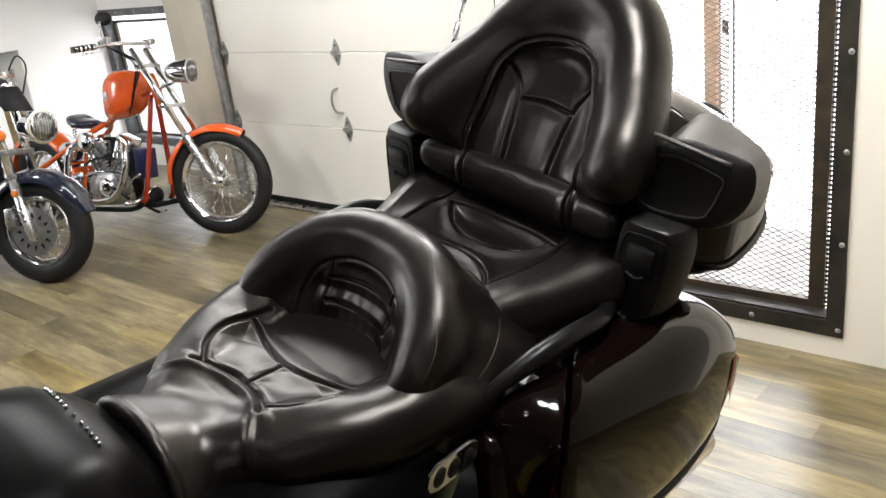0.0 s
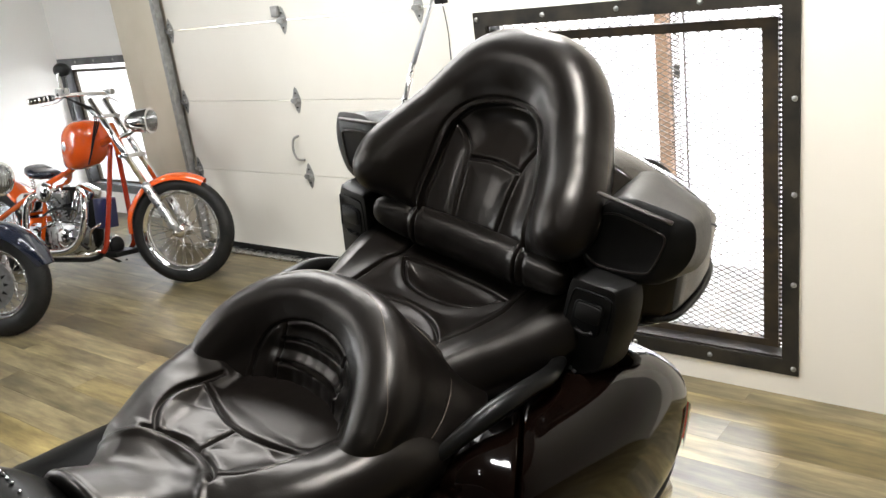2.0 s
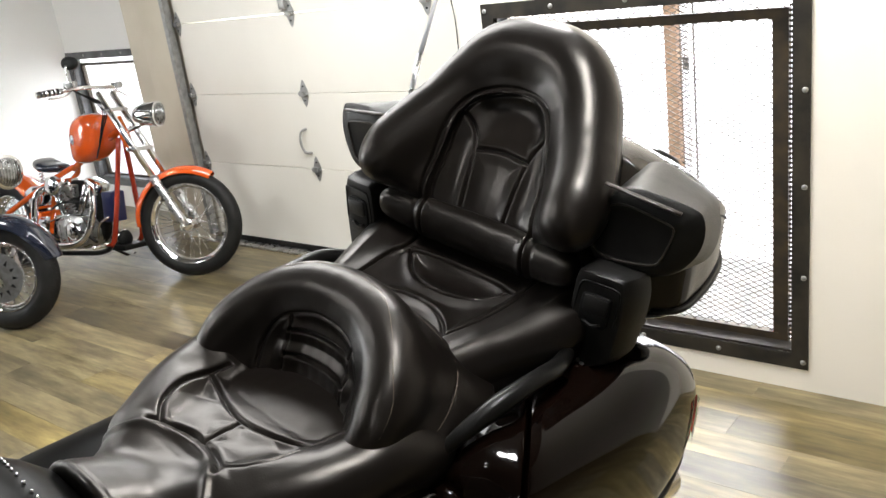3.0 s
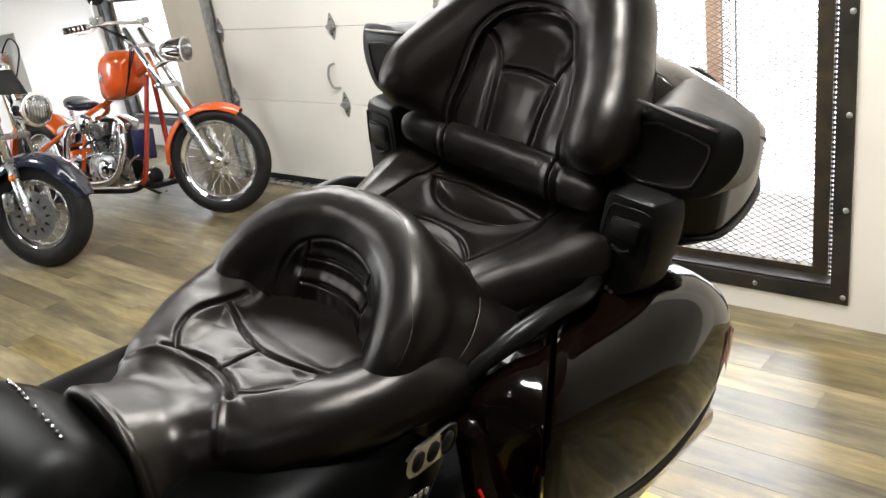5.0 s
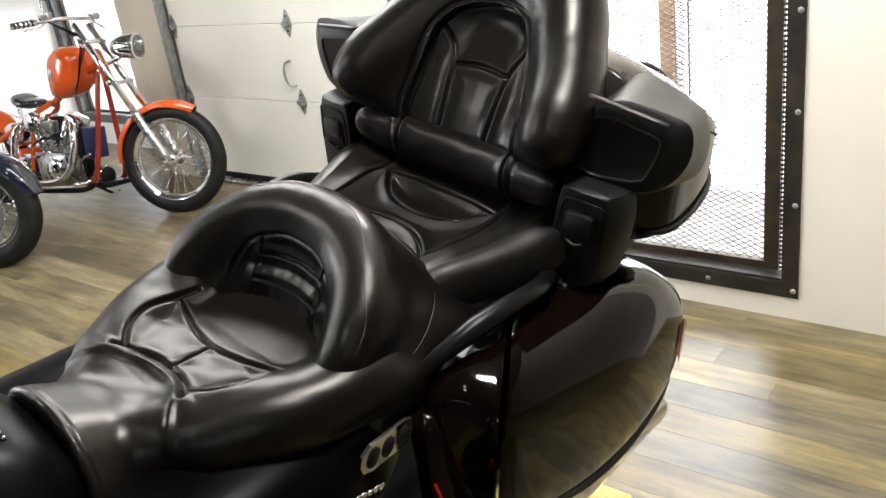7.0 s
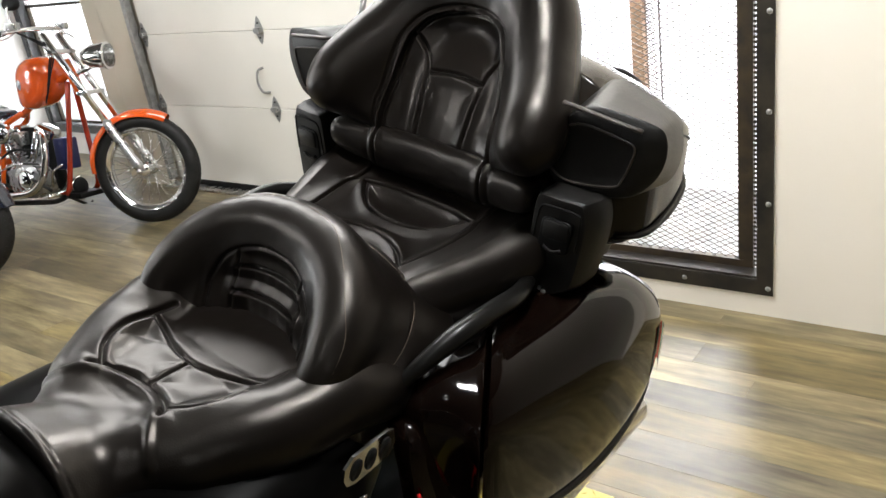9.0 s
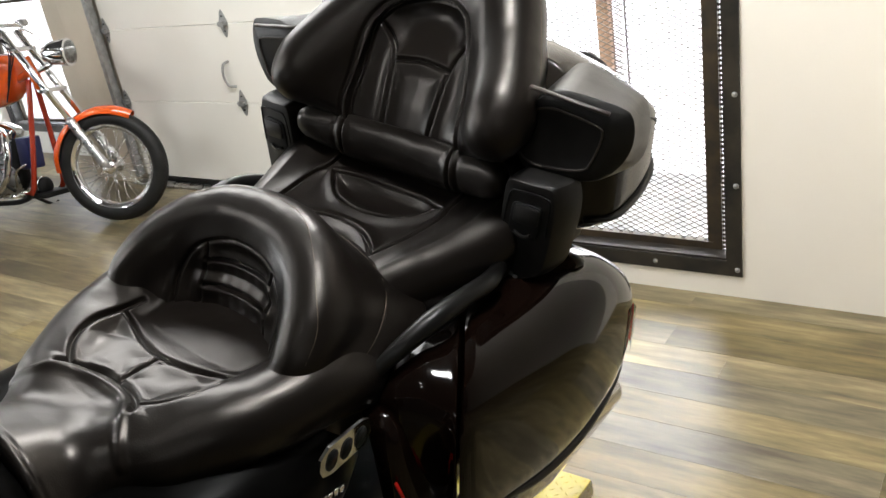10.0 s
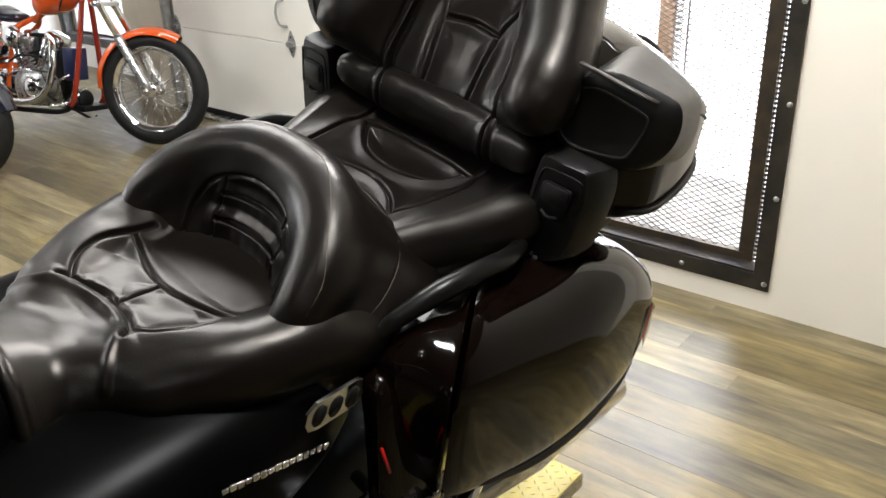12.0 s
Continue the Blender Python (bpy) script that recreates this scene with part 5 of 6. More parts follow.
def cylinder_barrel(base, axis, r, length, fins, mat_parent, name="cylinder"):
    """A finned barrel along axis, with head and rocker cover."""
    axis = Vector(axis).normalized()
    q = Vector((0, 0, 1)).rotation_difference(axis).to_matrix().to_4x4()
    m = Matrix.Translation(base) @ q
    prof = []
    for k in range(fins):
        z = length * k / fins
        prof += [(r * 0.82, z), (r, z + 0.002), (r, z + length / fins * 0.45), (r * 0.82, z + length / fins * 0.5)]
    bm = lathe([(0.02, 0)] + prof + [(0.02, length)], 20)
    cyl = part(name, bm, ALU, mat_parent, "finned alloy cylinder", m=m, sharp=30)
    part("rocker_cover", loft([[(x, y, z) for x, y in rounded(0, 0, a, b, 5, 24)] for z, a, b in ((length, 0.075, 0.060), (length + 0.035, 0.078, 0.062), (length + 0.055, 0.070, 0.052), (length + 0.062, 0.05, 0.035))]), CHROME, cyl, "chrome rocker cover", sharp=35)
    return cyl


def head_lamp(parent, centre, r, deep, yaw, name="head_lamp"):
    m = pose(*spun(centre, yaw), 0, 0, yaw)
    lamp = part(name, lathe([(0.012, -deep), (r * 0.55, -deep * 0.92), (r * 0.88, -deep * 0.55), (r, -0.01), (r * 1.04, 0.0), (r * 1.04, 0.014), (r * 0.93, 0.018)], 32, "x"), CHROME, parent, "chrome headlamp bucket", m=m, sharp=40)
    part("lens", lathe([(r * 0.94, 0.012), (r * 0.8, 0.022), (r * 0.45, 0.030), (0.002, 0.033)], 32, "x"), LENS, lamp, "fluted clear headlamp lens")
    ribs = bmesh.new()
    for k in range(-4, 5):
        y = r * 0.19 * k
        h = math.sqrt(max(0, (r * 0.88) ** 2 - y * y))
        tube([(0.021 + 0.010 * (1 - (y / r) ** 2), y, -h), (0.032 - 0.01 * (y / r) ** 2, y, 0), (0.021 + 0.010 * (1 - (y / r) ** 2), y, h)], 0.0022, 5, bm=ribs)
    part("lens_rib", ribs, LENS, lamp)
    return lamp


def chopper():
    S = 18
    bike2 = empty("chopper_motorcycle", pose(-4.70, 5.43, 0, -9, 0, 12), "orange custom chopper with wire wheels, on its side stand", "motorcycle")
    wire_wheel(bike2, 0, 0.352, 0.352, 0.050, S, 40, 1.0, False)
    sm = pose(0, 0, 0, 0, 0, S)
    part("front_fender", arc_fender(0.385, 0, 0.352, 0.062, 60, 182, 0.03, 0.045), ORANGE, bike2, "orange front fender", m=sm)
    top = (-0.50, 1.23)
    for sy in (0.088, -0.088):
        part("fork_tube", tube(turned([(-0.17, sy, 0.65), (top[0], sy, top[1])], S), 0.021, 14), CHROME, bike2, "long chrome fork tube")
        part("fork_slider", tube(turned([(0.0, sy, 0.345), (-0.02, sy, 0.385), (-0.175, sy, 0.655), (-0.185, sy, 0.672)], S), [0.026, 0.031, 0.030, 0.027], 14), ALU, bike2, "polished fork slider")
        part("axle_nut", lathe([(0.003, -0.02), (0.016, -0.018), (0.016, 0.0)], 10, "y", centre=(0, 0, 0)), CHROME, bike2, m=pose(*spun((0, sy * 1.28, 0.35), S), 0, 0, S))
    for h in (0.86, 1.12):
        k = (h - 0.352) / (top[1] - 0.352)
        part("fork_yoke", box(top[0] * k - 0.045, -0.115, h - 0.014, top[0] * k + 0.03, 0.115, h + 0.014, 0.008), CHROME, bike2, "chrome fork yoke", m=sm, sharp=35)
    head_lamp(bike2, (-0.155, 0, 1.075), 0.082, 0.16, S)
    part("lamp_bracket", tube(turned([(-0.36, 0, 0.98), (-0.25, 0, 1.02), (-0.22, 0, 1.05)], S), 0.016, 8), CHROME, bike2)
    part("handlebar", tube(turned([(-0.66, -0.40, 1.235), (-0.60, -0.30, 1.25), (-0.53, -0.16, 1.265), (-0.52, 0, 1.265), (-0.53, 0.16, 1.265), (-0.60, 0.30, 1.25), (-0.66, 0.40, 1.235)], S), 0.0125, 10, smooth=5), CHROME, bike2, "chrome handlebar")
    for sy in (1, -1):
        grip = part("grip", tube(turned([(-0.60, sy * 0.31, 1.249), (-0.69, sy * 0.44, 1.228)], S), 0.019, 12), CHROME, bike2, "ribbed chrome and black grip")
        rg = bmesh.new()
        for k in range(5):
            a = 0.15 + 0.17 * k
            tube(turned([(-0.60 - 0.09 * a, sy * (0.31 + 0.13 * a), 1.249 - 0.021 * a), (-0.60 - 0.09 * (a + 0.07), sy * (0.31 + 0.13 * (a + 0.07)), 1.249 - 0.021 * (a + 0.07))], S), 0.0205, 12, bm=rg)
        part("grip_band", rg, RUBBER, grip)
        part("lever", tube(turned([(-0.565, sy * 0.27, 1.245), (-0.56, sy * 0.36, 1.215), (-0.60, sy * 0.46, 1.20)], S), 0.006, 8, smooth=4), CHROME, bike2)
        part("reservoir", box(-0.60, min(sy * 0.24, sy * 0.30), 1.262, -0.53, max(sy * 0.24, sy * 0.30), 1.305, 0.008), ALU, bike2, "brushed master cylinder", m=sm, sharp=35)
    mir = part("mirror", loft([[(x, y, z) for x, z in rounded(-0.63, 1.425, a, b, 2.2, 20)] for y, a, b in ((-0.245, 0.03, 0.02), (-0.235, 0.062, 0.042), (-0.215, 0.062, 0.042), (-0.205, 0.04, 0.03))]), DARK, bike2, "dark oval mirror", m=pose(0, 0, 0, 0, 0, 6))
    part("mirror_stalk", tube(turned([(-0.57, -0.27, 1.26), (-0.58, -0.27, 1.34), (-0.58, -0.27, 1.40)], S), 0.006, 8, smooth=4), CHROME, bike2)
    for k, off in enumerate((0.0, 0.02, -0.02)):
        part("control_cable", tube([spun((-0.56, -0.26, 1.25), S), Vector((-0.50, -0.16 - off, 1.14)), Vector((-0.62, -0.09, 0.98 + off)), Vector((-0.72, -0.07, 0.80))], 0.0045, 6, smooth=5), DARK, bike2)
    # frame
    part("frame_backbone", tube([(-0.53, 0, 0.98), (-0.78, 0, 0.88), (-1.05, 0, 0.72)], 0.024, 12, smooth=4), ORANGE, bike2, "orange frame backbone")
    for sy in (0.06, -0.06):
        part("frame_seat_rail", tube([(-1.02, sy * 0.3, 0.74), (-1.16, sy * 1.5, 0.655), (-1.56, sy * 2.2, 0.455), (-1.72, sy * 2.4, 0.36)], 0.019, 10, smooth=5), ORANGE, bike2, "orange frame tube")
        part("frame_downtube", tube([(-0.545, sy * 0.4, 0.93), (-0.56, sy * 1.2, 0.60), (-0.585, sy * 2.0, 0.28), (-0.62, sy * 2.15, 0.20)], 0.018, 10, smooth=5), REDP, bike2, "dark red frame downtube")
        part("frame_cradle", tube([(-0.62, sy * 2.15, 0.20), (-0.68, sy * 2.2, 0.165), (-0.85, sy * 2.3, 0.145), (-1.45, sy * 2.3, 0.15), (-1.72, sy * 2.4, 0.34)], 0.018, 10, smooth=5), DARK, bike2, "black lower frame tube")
        part("seat_stay", tube([(-1.16, sy * 1.3, 0.655), (-1.20, sy * 1.8, 0.40), (-1.24, sy * 2.2, 0.16)], 0.016, 10), ORANGE, bike2)
    part("steering_head", tube([(-0.47, 0, 0.86), (-0.56, 0, 1.06)], 0.034, 14), ORANGE, bike2)
    tank = part("fuel_tank", loft([[(-0.975 + 0.84 * (x + 0.985), y, z) for y, z in rounded(0, zc, w, h, 3.0, 36)] for x, w, zc, h in ((-0.585, 0.03, 0.985, 0.03), (-0.60, 0.07, 0.98, 0.07), (-0.64, 0.108, 0.965, 0.118), (-0.71, 0.128, 0.948, 0.152), (-0.81, 0.134, 0.934, 0.168), (-0.89, 0.124, 0.918, 0.160), (-0.945, 0.098, 0.895, 0.134), (-0.975, 0.055, 0.868, 0.08), (-0.985, 0.02, 0.85, 0.03))]), ORANGE, bike2, "glossy orange fuel tank")
    part("tank_badge", loft([[(-0.87 + 0.018 * math.cos(a) * q, -0.130 - 0.004 * q0, 0.93 + 0.035 * math.sin(a) * q) for a in (2 * math.pi * k / 16 for k in range(16))] for q, q0 in ((1, 0), (0.9, 1.0))]), ALU, tank, "small grey tank badge", m=pose(0, 0, 0))
    part("fuel_cap", lathe([(0.028, 0), (0.028, 0.010), (0.02, 0.016), (0.002, 0.018)], 16, centre=(-0.76, 0, 1.083)), CHROME, tank)
    seat = part("seat", loft([[(x, y, z) for y, z in rounded(0, zc, w, h, 2.6, 24)] for x, w, zc, h in ((-1.14, 0.03, 0.735, 0.012), (-1.16, 0.070, 0.732, 0.026), (-1.22, 0.105, 0.728, 0.034), (-1.29, 0.120, 0.740, 0.040), (-1.335, 0.110, 0.760, 0.044), (-1.36, 0.07, 0.768, 0.032))]), NAVY, bike2, "dark blue solo seat")
    for sy in (0.07, -0.07):
        part("seat_spring", tube([(-1.31 + 0.018 * math.cos(a), sy + 0.018 * math.sin(a), 0.62 + 0.10 * a / 31.4) for a in np.linspace(0, 31.4, 60)], 0.004, 5), CHROME, seat)
    wire_wheel(bike2, -1.74, 0.33, 0.33, 0.072, 0, 40, 1.0, False)
    part("rear_fender", arc_fender(0.372, -1.74, 0.33, 0.095, 18, 196, 0.05, 0.06), ORANGE, bike2, "orange rear fender")
    # engine
    part("crankcase", loft([[(x, y, z) for x, z in rounded(-0.985, 0.285, a, b, 3, 28)] for y, a, b in ((-0.15, 0.10, 0.085), (-0.13, 0.155, 0.115), (-0.06, 0.185, 0.125), (0.06, 0.185, 0.125), (0.12, 0.15, 0.11))]), ALU, bike2, "polished engine crankcase", sharp=40)
    # added dark filler, puts shade between the cylinders for contrast
    part("engine_block", loft([[(x, y, z) for y, z in rounded(0, 0.42, w, h, 4, 20)] for x, w, h in ((-0.78, 0.04, 0.16), (-0.82, 0.055, 0.22), (-1.16, 0.055, 0.22), (-1.20, 0.04, 0.16))]), DARK, bike2, "dark filler block between the engine cylinders")
    part("cam_cover", lathe([(0.002, -0.175), (0.06, -0.172), (0.075, -0.16), (0.078, -0.14)], 24, "y", centre=(-0.95, 0, 0.29)), CHROME, bike2, "chrome cam cover")
    cylinder_barrel((-0.93, 0, 0.38), (0.40, 0, 1), 0.078, 0.22, 9, bike2)
    cylinder_barrel((-1.04, 0, 0.38), (-0.40, 0, 1), 0.078, 0.22, 9, bike2)
    for k, x in enumerate((-0.90, -0.94, -1.03, -1.07)):
        part("pushrod_tube", tube([(x, -0.115, 0.36), (x + (0.10 if k < 2 else -0.10), -0.105, 0.62)], 0.010, 8), CHROME, bike2)
    air = part("air_cleaner", lathe([(0.002, -0.215), (0.045, -0.212), (0.068, -0.20), (0.072, -0.17), (0.05, -0.13), (0.03, -0.08)], 28, "y", centre=(-1.06, 0, 0.62)), CHROME, bike2, "chrome air cleaner")
    part("carburettor", box(-1.05, -0.13, 0.53, -0.96, -0.05, 0.62, 0.012), ALU, bike2, sharp=35)
    part("exhaust_pipe", tube([(-0.80, -0.09, 0.60), (-0.72, -0.15, 0.56), (-0.70, -0.18, 0.44), (-0.76, -0.19, 0.30), (-0.90, -0.195, 0.215), (-1.20, -0.195, 0.20), (-1.70, -0.20, 0.215), (-2.05, -0.205, 0.235)], 0.024, 14, smooth=7), CHROME, bike2, "chrome exhaust pipe")
    part("exhaust_pipe", tube([(-1.17, -0.09, 0.60), (-1.22, -0.16, 0.585), (-1.255, -0.19, 0.52), (-1.28, -0.20, 0.38), (-1.34, -0.205, 0.29), (-1.50, -0.205, 0.262), (-2.02, -0.21, 0.30)], 0.024, 14, smooth=7), CHROME, bike2, "chrome exhaust pipe")
    part("oil_tank", lathe([(0.002, -0.125), (0.07, -0.12), (0.085, -0.10), (0.085, 0.10), (0.07, 0.12), (0.002, 0.125)], 28, "y", centre=(-1.39, 0, 0.52)), CHROME, bike2, "chrome oil tank")
    part("tool_box", box(-1.46, -0.11, 0.28, -1.32, 0.11, 0.42, 0.02), ORANGE, bike2, "orange side box", sharp=35)
    part("gearbox", loft([[(x, y, z) for x, z in rounded(-1.28, 0.30, a, b, 4, 24)] for y, a, b in ((-0.12, 0.07, 0.07), (-0.10, 0.10, 0.09), (0.1, 0.10, 0.09))]), CHROME, bike2, "chrome gearbox", sharp=40)
    part("oil_cooler", box(-0.70, -0.10, 0.36, -0.60, 0.02, 0.57, 0.012), BLUEP, bike2, "dark blue regulator panel", m=pose(0, 0, 0), sharp=35)
    part("horn", lathe([(0.03, -0.05), (0.06, -0.045), (0.062, 0.02), (0.045, 0.04)], 20, "x", centre=(-0.62, -0.02, 0.235)), DARK, bike2, "black horn")
    part("horn_ring", lathe([(0.064, -0.01), (0.066, 0.0), (0.064, 0.012)], 20, "x", centre=(-0.62, -0.02, 0.235)), CHROME, bike2)
    part("regulator", box(-0.66, -0.11, 0.165, -0.52, 0.10, 0.20, 0.008), DARK, bike2, sharp=35)
    for sy in (1, -1):
        part("foot_peg", tube([(-0.62, sy * 0.13, 0.21), (-0.60, sy * 0.30, 0.22)], 0.014, 10), CHROME, bike2)
    part("side_stand", tube([(-1.0, 0.14, 0.15), (-0.92, 0.30, 0.03), (-0.90, 0.33, 0.055)], 0.011, 8), STEEL, bike2)
    for k, (p, q, r) in enumerate((((-0.85, -0.13, 0.50), (-1.15, -0.15, 0.45), 0.008), ((-0.80, -0.12, 0.40), (-1.2, -0.14, 0.36), 0.007), ((-1.1, -0.16, 0.25), (-1.45, -0.18, 0.33), 0.010), ((-0.75, -0.12, 0.25), (-0.62, -0.12, 0.40), 0.009), ((-0.90, -0.15, 0.30), (-0.72, -0.16, 0.23), 0.011))):
        part("oil_line", tube([Vector(p), (Vector(p) + Vector(q)) / 2 + Vector((0, -0.03, 0.03)), Vector(q)], r, 8, smooth=5), CHROME if k % 2 else RUBBER, bike2)


def cruiser():
    S = 13
    b = empty("cruiser_motorcycle", pose(-5.07, 4.36, 0, -12, 0, 18), "dark navy cruiser motorcycle with chrome forks, on its side stand", "motorcycle")
    sm = pose(0, 0, 0, 0, 0, S)
    wire_wheel(b, 0, 0.325, 0.325, 0.066, S, 36, 1.0, False)
    disc = part("brake_disc", lathe([(0.05, -0.088), (0.148, -0.088), (0.148, -0.082), (0.05, -0.082)], 40, "y", centre=(0, 0, 0.325)), STEELD, b, "slotted steel brake disc", m=sm, sharp=35)
    for k in range(12):
        a = 2 * math.pi * k / 12
        c, s = math.cos(a), math.sin(a)
        tri = [Vector((0.085 * math.cos(a + d), 0, 0.085 * math.sin(a + d))) for d in (-0.13, 0.13)] + [Vector((0.122 * math.cos(a), 0, 0.122 * math.sin(a)))]
        part("disc_slot", loft([[(p.x, y, p.z + 0.325) for p in tri] for y in (-0.0895, -0.0885)]), DARK, disc)
    part("caliper", box(-0.17, -0.12, 0.36, -0.09, -0.06, 0.47, 0.015), ALU, b, "grey brake caliper", m=sm, sharp=35)
    part("front_fender", arc_fender(0.375, 0, 0.325, 0.098, 18, 205, 0.045, 0.075), NAVY, b, "deep navy front fender", m=sm)
    for sy in (0.105, -0.105):
        part("fork_slider", tube(turned([(0.01, sy, 0.27), (-0.02, sy, 0.36), (-0.09, sy, 0.66)], S), [0.026, 0.031, 0.030], 14), ALU, b, "polished fork slider")
        part("fork_tube", tube(turned([(-0.09, sy, 0.66), (-0.215, sy, 1.18)], S), 0.027, 14), CHROME, b, "chrome fork tube")
        part("turn_signal", lathe([(0.002, 0.035), (0.022, 0.03), (0.034, 0.012), (0.034, -0.01), (0.015, -0.03)], 20, "x"), AMBER, b, "amber turn signal", m=pose(*spun((-0.10, sy * 1.55, 0.90), S), 0, 0, S))
        part("reflector", lathe([(0.002, -0.012), (0.020, -0.010), (0.022, 0.0)], 16, "y"), AMBER, b, "small amber reflector", m=pose(*spun((-0.06, sy * 1.32, 0.56), S), 0, 0, S))
    for h, x in ((0.80, -0.12), (1.10, -0.19)):
        part("fork_yoke", box(x - 0.05, -0.135, h - 0.018, x + 0.03, 0.135, h + 0.018, 0.01), ALU, b, "fork yoke", m=sm, sharp=35)
    head_lamp(b, (0.09, 0, 0.945), 0.098, 0.17, S - 20)
    part("shield", loft([[spun((x - 0.02 * abs(t) ** 2 * 6, t * w, z), S) for t in np.linspace(-1, 1, 9)] for x, z, w in ((0.02, 1.04, 0.09), (-0.01, 1.09, 0.105), (-0.04, 1.14, 0.10), (-0.06, 1.18, 0.085), (-0.065, 1.185, 0.07))], closed=False), DARK, b, "small smoked headlamp visor")
    part("instrument", lathe([(0.05, -0.05), (0.062, -0.02), (0.062, 0.01), (0.055, 0.02), (0.002, 0.022)], 24, "x"), CHROME, b, "chrome instrument pod", m=pose(*spun((-0.15, 0, 1.18), S), 0, -60 + 180, S))
    part("handlebar", tube(turned([(-0.52, -0.42, 1.16), (-0.40, -0.34, 1.24), (-0.26, -0.16, 1.27), (-0.23, 0, 1.25), (-0.26, 0.16, 1.27), (-0.40, 0.34, 1.24), (-0.52, 0.42, 1.16)], S), 0.0135, 10, smooth=5), CHROME, b, "chrome handlebar")
    for sy in (1, -1):
        part("grip", tube(turned([(-0.45, sy * 0.37, 1.21), (-0.56, sy * 0.45, 1.13)], S), 0.02, 12), RUBBER, b)
        part("reservoir", box(-0.42, min(sy * 0.27, sy * 0.35), 1.25, -0.32, max(sy * 0.27, sy * 0.35), 1.31, 0.01), ALU, b, "grey master cylinder box", m=sm, sharp=35)
        part("control_cable", tube(turned([(-0.36, sy * 0.30, 1.25), (-0.24, sy * 0.26, 1.38), (-0.12, sy * 0.18, 1.30), (-0.12, sy * 0.10, 1.10)], S), 0.005, 6, smooth=6), CLOTH if sy < 0 else DARK, b)
    tank = part("fuel_tank", loft([[(x, y, z) for y, z in rounded(0, zc, w, h, 2.5, 36)] for x, w, zc, h in ((-0.34, 0.04, 0.96, 0.04), (-0.37, 0.09, 0.955, 0.08), (-0.45, 0.14, 0.95, 0.115), (-0.60, 0.16, 0.945, 0.125), (-0.75, 0.145, 0.92, 0.11), (-0.86, 0.09, 0.885, 0.07), (-0.90, 0.03, 0.87, 0.03))]), NAVY, b, "black-blue fuel tank with a chrome line")
    for sy in (1, -1):
        part("tank_line", tube([(-0.40, sy * 0.118, 0.90), (-0.52, sy * 0.152, 0.875), (-0.66, sy * 0.155, 0.87), (-0.80, sy * 0.115, 0.86)], 0.006, 6, smooth=5), CHROME, tank)
    part("seat", loft([[(x, y, z) for y, z in rounded(0, zc, w, h, 2.6, 24)] for x, w, zc, h in ((-0.88, 0.08, 0.80, 0.03), (-0.96, 0.15, 0.775, 0.05), (-1.12, 0.18, 0.765, 0.055), (-1.26, 0.16, 0.82, 0.07), (-1.34, 0.13, 0.85, 0.05), (-1.6, 0.11, 0.84, 0.05))]), LEATHER, b, "black leather two-up seat")
    wire_wheel(b, -1.64, 0.32, 0.32, 0.08, 0, 36, 1.0, False)
    part("rear_fender", arc_fender(0.375, -1.64, 0.32, 0.11, 20, 185, 0.05, 0.07), NAVY, b, "deep navy rear fender")
    for sy in (0.1, -0.1):
        part("frame_tube", tube([(-0.36, sy * 0.4, 0.90), (-0.44, sy, 0.55), (-0.50, sy * 1.4, 0.22), (-0.65, sy * 1.5, 0.17), (-1.3, sy * 1.5, 0.20), (-1.64, sy * 1.3, 0.32)], 0.019, 10, smooth=5), DARK, b)
    part("crankcase", loft([[(x, y, z) for x, z in rounded(-0.86, 0.34, a, c, 3, 28)] for y, a, c in ((-0.17, 0.13, 0.10), (-0.14, 0.20, 0.14), (0.14, 0.20, 0.14), (0.17, 0.13, 0.10))]), CHROME, b, "chrome engine case", sharp=40)
    cylinder_barrel((-0.78, 0, 0.44), (0.45, 0, 1), 0.085, 0.20, 8, b)
    cylinder_barrel((-0.94, 0, 0.44), (-0.45, 0, 1), 0.085, 0.20, 8, b)
    part("air_cleaner", lathe([(0.002, -0.225), (0.06, -0.22), (0.08, -0.20), (0.08, -0.15), (0.05, -0.10)], 28, "y", centre=(-0.86, 0, 0.66)), CHROME, b, "chrome air cleaner")
    part("exhaust_pipe", tube([(-0.62, -0.10, 0.62), (-0.53, -0.17, 0.58), (-0.50, -0.20, 0.45), (-0.58, -0.21, 0.30), (-0.80, -0.21, 0.22), (-1.3, -0.21, 0.22), (-2.0, -0.22, 0.25)], 0.026, 14, smooth=7), CHROME, b, "chrome exhaust pipe")
    part("exhaust_pipe", tube([(-1.07, -0.10, 0.60), (-1.10, -0.19, 0.54), (-1.08, -0.22, 0.40), (-1.2, -0.225, 0.31), (-2.0, -0.23, 0.33)], 0.026, 14, smooth=7), CHROME, b, "chrome exhaust pipe")
    part("engine_guard", tube([(-0.46, -0.10, 0.60), (-0.44, -0.24, 0.56), (-0.43, -0.32, 0.42), (-0.46, -0.26, 0.26), (-0.52, -0.13, 0.20)], 0.016, 12, smooth=6), CHROME, b, "chrome engine guard")
    part("engine_guard", tube([(-0.46, 0.10, 0.60), (-0.44, 0.24, 0.56), (-0.43, 0.32, 0.42), (-0.46, 0.26, 0.26), (-0.52, 0.13, 0.20)], 0.016, 12, smooth=6), CHROME, b, "chrome engine guard")
    part("engine_block", loft([[(x, y, z) for y, z in rounded(0, 0.45, w, h, 4, 24)] for x, w, h in ((-0.48, 0.10, 0.20), (-0.52, 0.14, 0.26), (-1.10, 0.15, 0.28), (-1.20, 0.12, 0.22))]), DARK, b, "black engine block")
    part("radiator", box(-0.44, -0.11, 0.35, -0.40, 0.11, 0.70, 0.01), DARK, b, "black radiator", sharp=35)
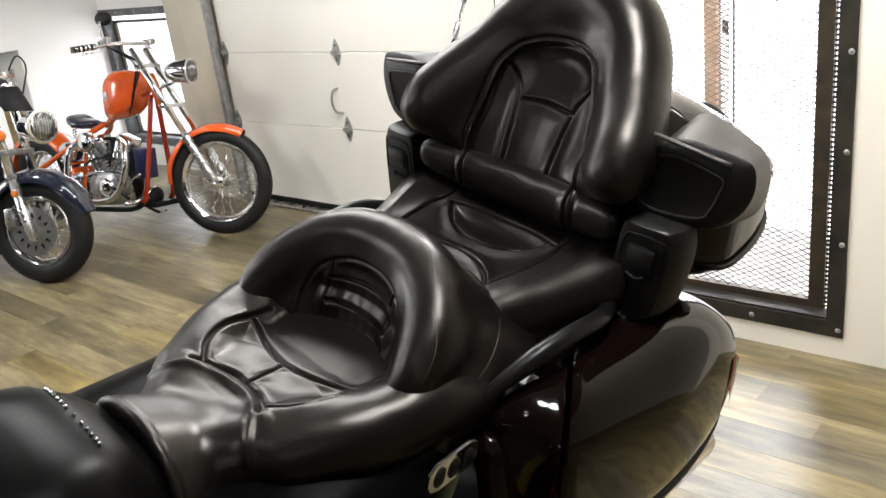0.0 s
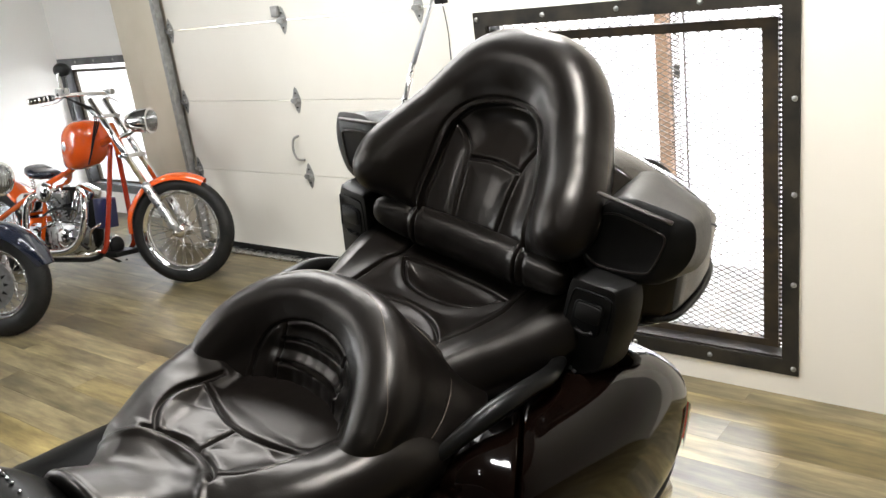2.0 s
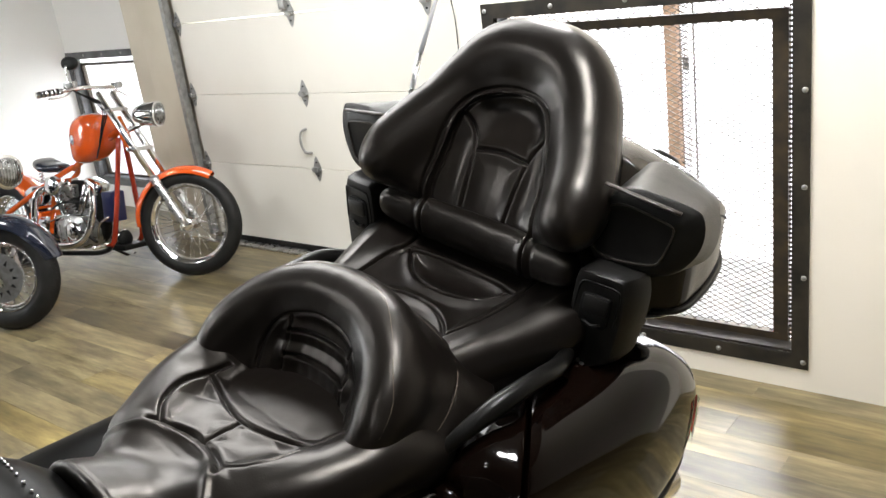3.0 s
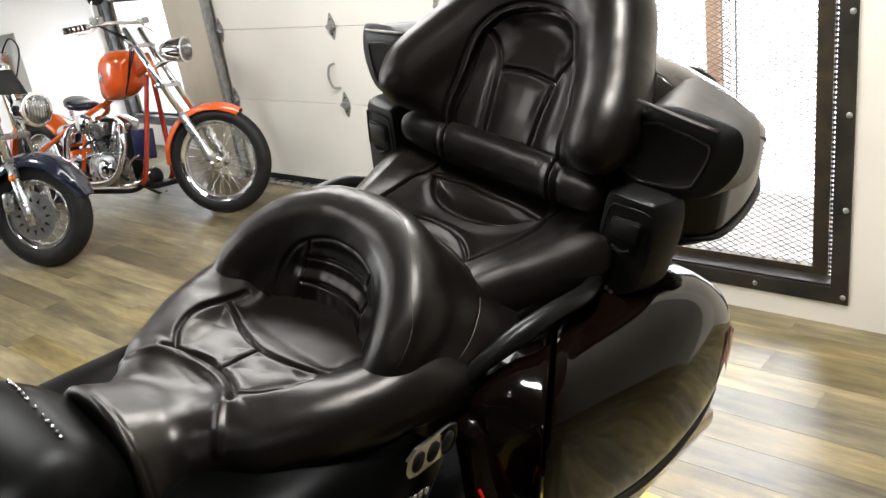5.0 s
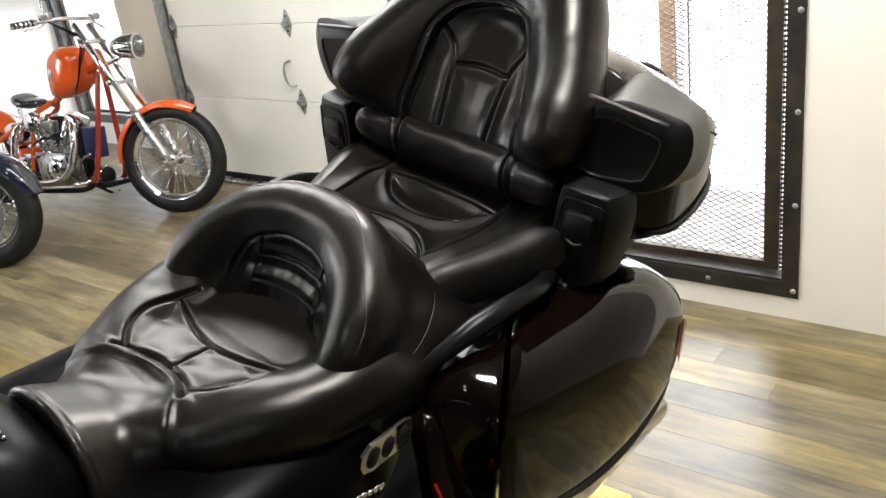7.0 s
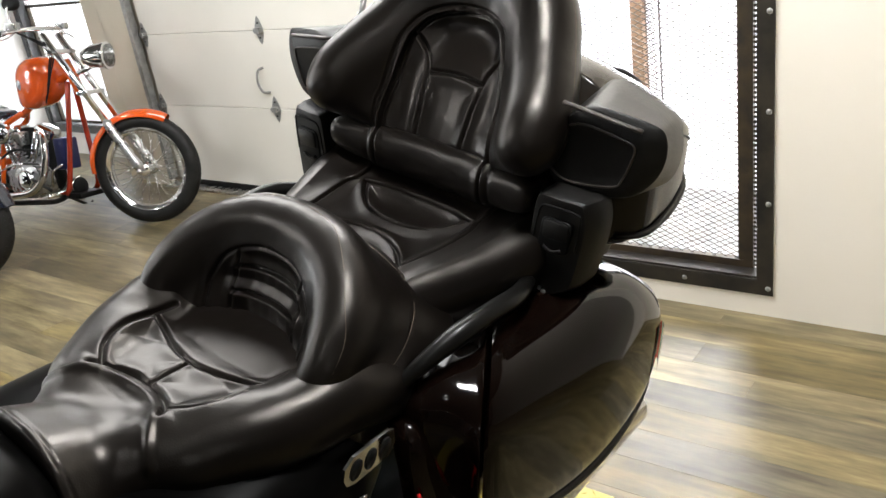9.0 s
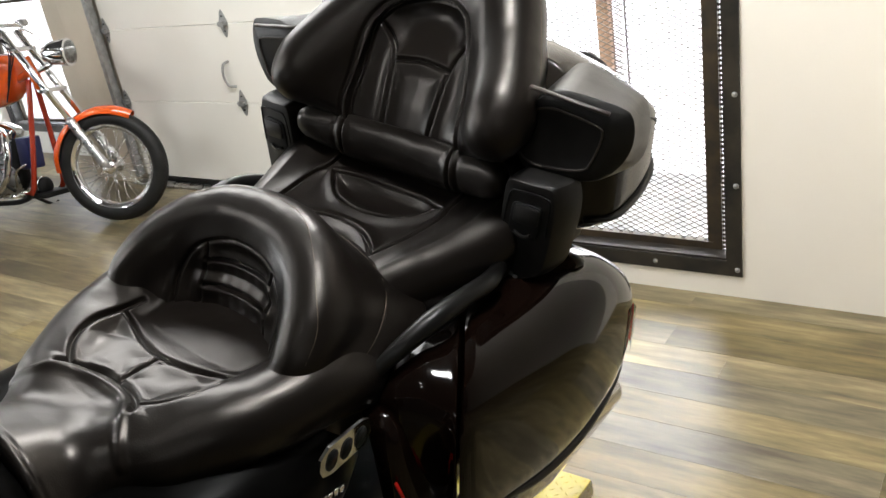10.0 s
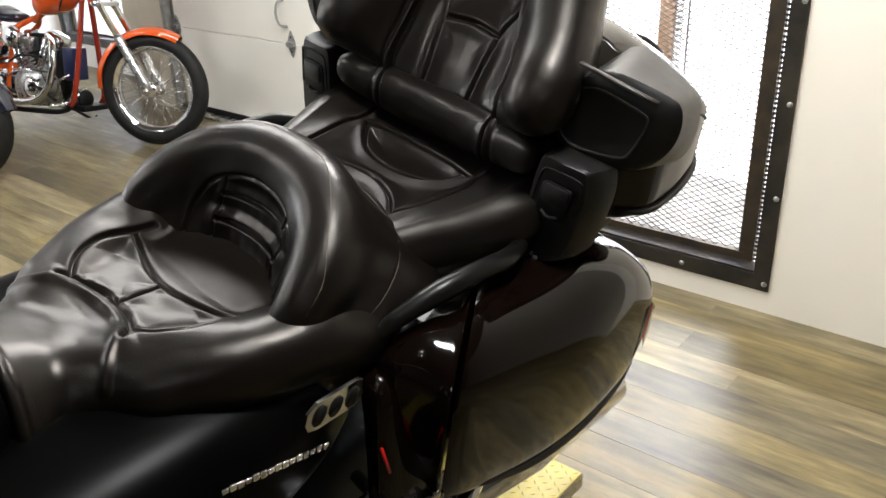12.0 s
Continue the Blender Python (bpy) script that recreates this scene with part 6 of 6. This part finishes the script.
    part("side_stand", tube([(-0.9, 0.15, 0.18), (-0.82, 0.32, 0.03), (-0.80, 0.35, 0.06)], 0.011, 8), STEEL, b)


chopper()
cruiser()


# ---- small things ----
# sockets above the bulbs, most of them added out of view
for _i, (_x, _y, _w) in enumerate(LAMPS):
    _l = empty("ceiling_lamp", pose(_x, _y, TOP), "unseen small round dark ceiling lamp with a bare bulb", "lamp", "ceiling lamps")
    part("socket", lathe([(0.07, 0.0), (0.075, -0.02), (0.05, -0.05), (0.02, -0.055)], 20), CEIL, _l)
# unseen housing added above the saddle's fill lamp
_l = empty("fill_housing", pose(-2.70, 4.50, TOP), "unseen housing added for the seat fill light", "lamp")
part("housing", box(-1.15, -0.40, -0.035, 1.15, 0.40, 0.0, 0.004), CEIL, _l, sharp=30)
tagged(part("niche_back", box(-8.3, 5.2, 0, -8.26, 5.8, 1.3), WALLW, smooth=False), "pale wall inside the low opening", "wall", kind="structure")
tagged(part("niche_side", box(-8.3, 5.66, 0, -7.66, 5.70, 1.3), WALLW, smooth=False), "pale side of the low opening", "wall", kind="structure")
tagged(part("niche_top", box(-8.3, 5.2, 1.21, -7.66, 5.66, 1.25), WALLW, smooth=False), "pale top of the low opening", "wall", kind="structure")
_b = empty("cardboard_box", pose(-7.98, 5.52, 0), "tall tan cardboard carton in the low opening", "box")
part("carton", box(-0.14, -0.10, 0, 0.14, 0.12, 1.02, 0.004), BOXT, _b, sharp=30)
part("flap", box(-0.14, -0.10, 1.021, 0.0, 0.12, 1.027), BOXT, _b, smooth=False)


# ---- planks of the floor ----
def planks():
    W, L = 0.152, 1.22
    rng = random.Random(4)
    floor = bpy.data.objects["floor"]
    bm = bmesh.new()
    rowi = 0
    shared = {}
    y = -3.3
    near = 0
    while y < BY + 0.1:
        x = -8.05 - rng.random() * L
        while x < 3.7:
            a, b = max(x, -8.05), min(x + L, 3.7)
            pieces = [(a, b, 0.152)]
            if y + 0.152 > WY:
                pieces = [(a, min(b, -2.17), 0.152), (max(a, -2.17), b, WY - y)]
            for a, b, W in pieces:
                if b - a < 0.02 or W < 0.01:
                    continue
                if y > 2.9 and y < 5.7 and b > -3.2 and a < 0.6 and near < 290 and b - a > L - 0.01 and W == 0.152:
                    if "full" not in shared:
                        shared["full"] = mesh_from(box(0, 0.00015, -0.006, L - 0.0003, W - 0.00015, 0.0, 0.0004, 1), "plank", PLANK, False)
                    ob = new("plank", shared["full"])
                    ob.parent = floor
                    ob.location = (a + 0.00015, y, 0)
                    near += 1
                    continue
                x0, x1, y0, y1 = a + 0.0004, b - 0.0004, y + 0.0004, y + W - 0.0004
                v = [bm.verts.new(q) for q in ((x0, y0, 0), (x1, y0, 0), (x1, y1, 0), (x0, y1, 0), (x0, y0, -0.006), (x1, y0, -0.006), (x1, y1, -0.006), (x0, y1, -0.006))]
                bm.faces.new(v[:4])
                for i in range(4):
                    j = (i + 1) % 4
                    bm.faces.new((v[i], v[i + 4], v[j + 4], v[j]))
            x += L
        y += 0.152
        rowi += 1
    ob = part("plank_field", bm, PLANK, floor, "weathered brown vinyl floor planks", smooth=False)
    ob["kind"] = "stuff"


planks()
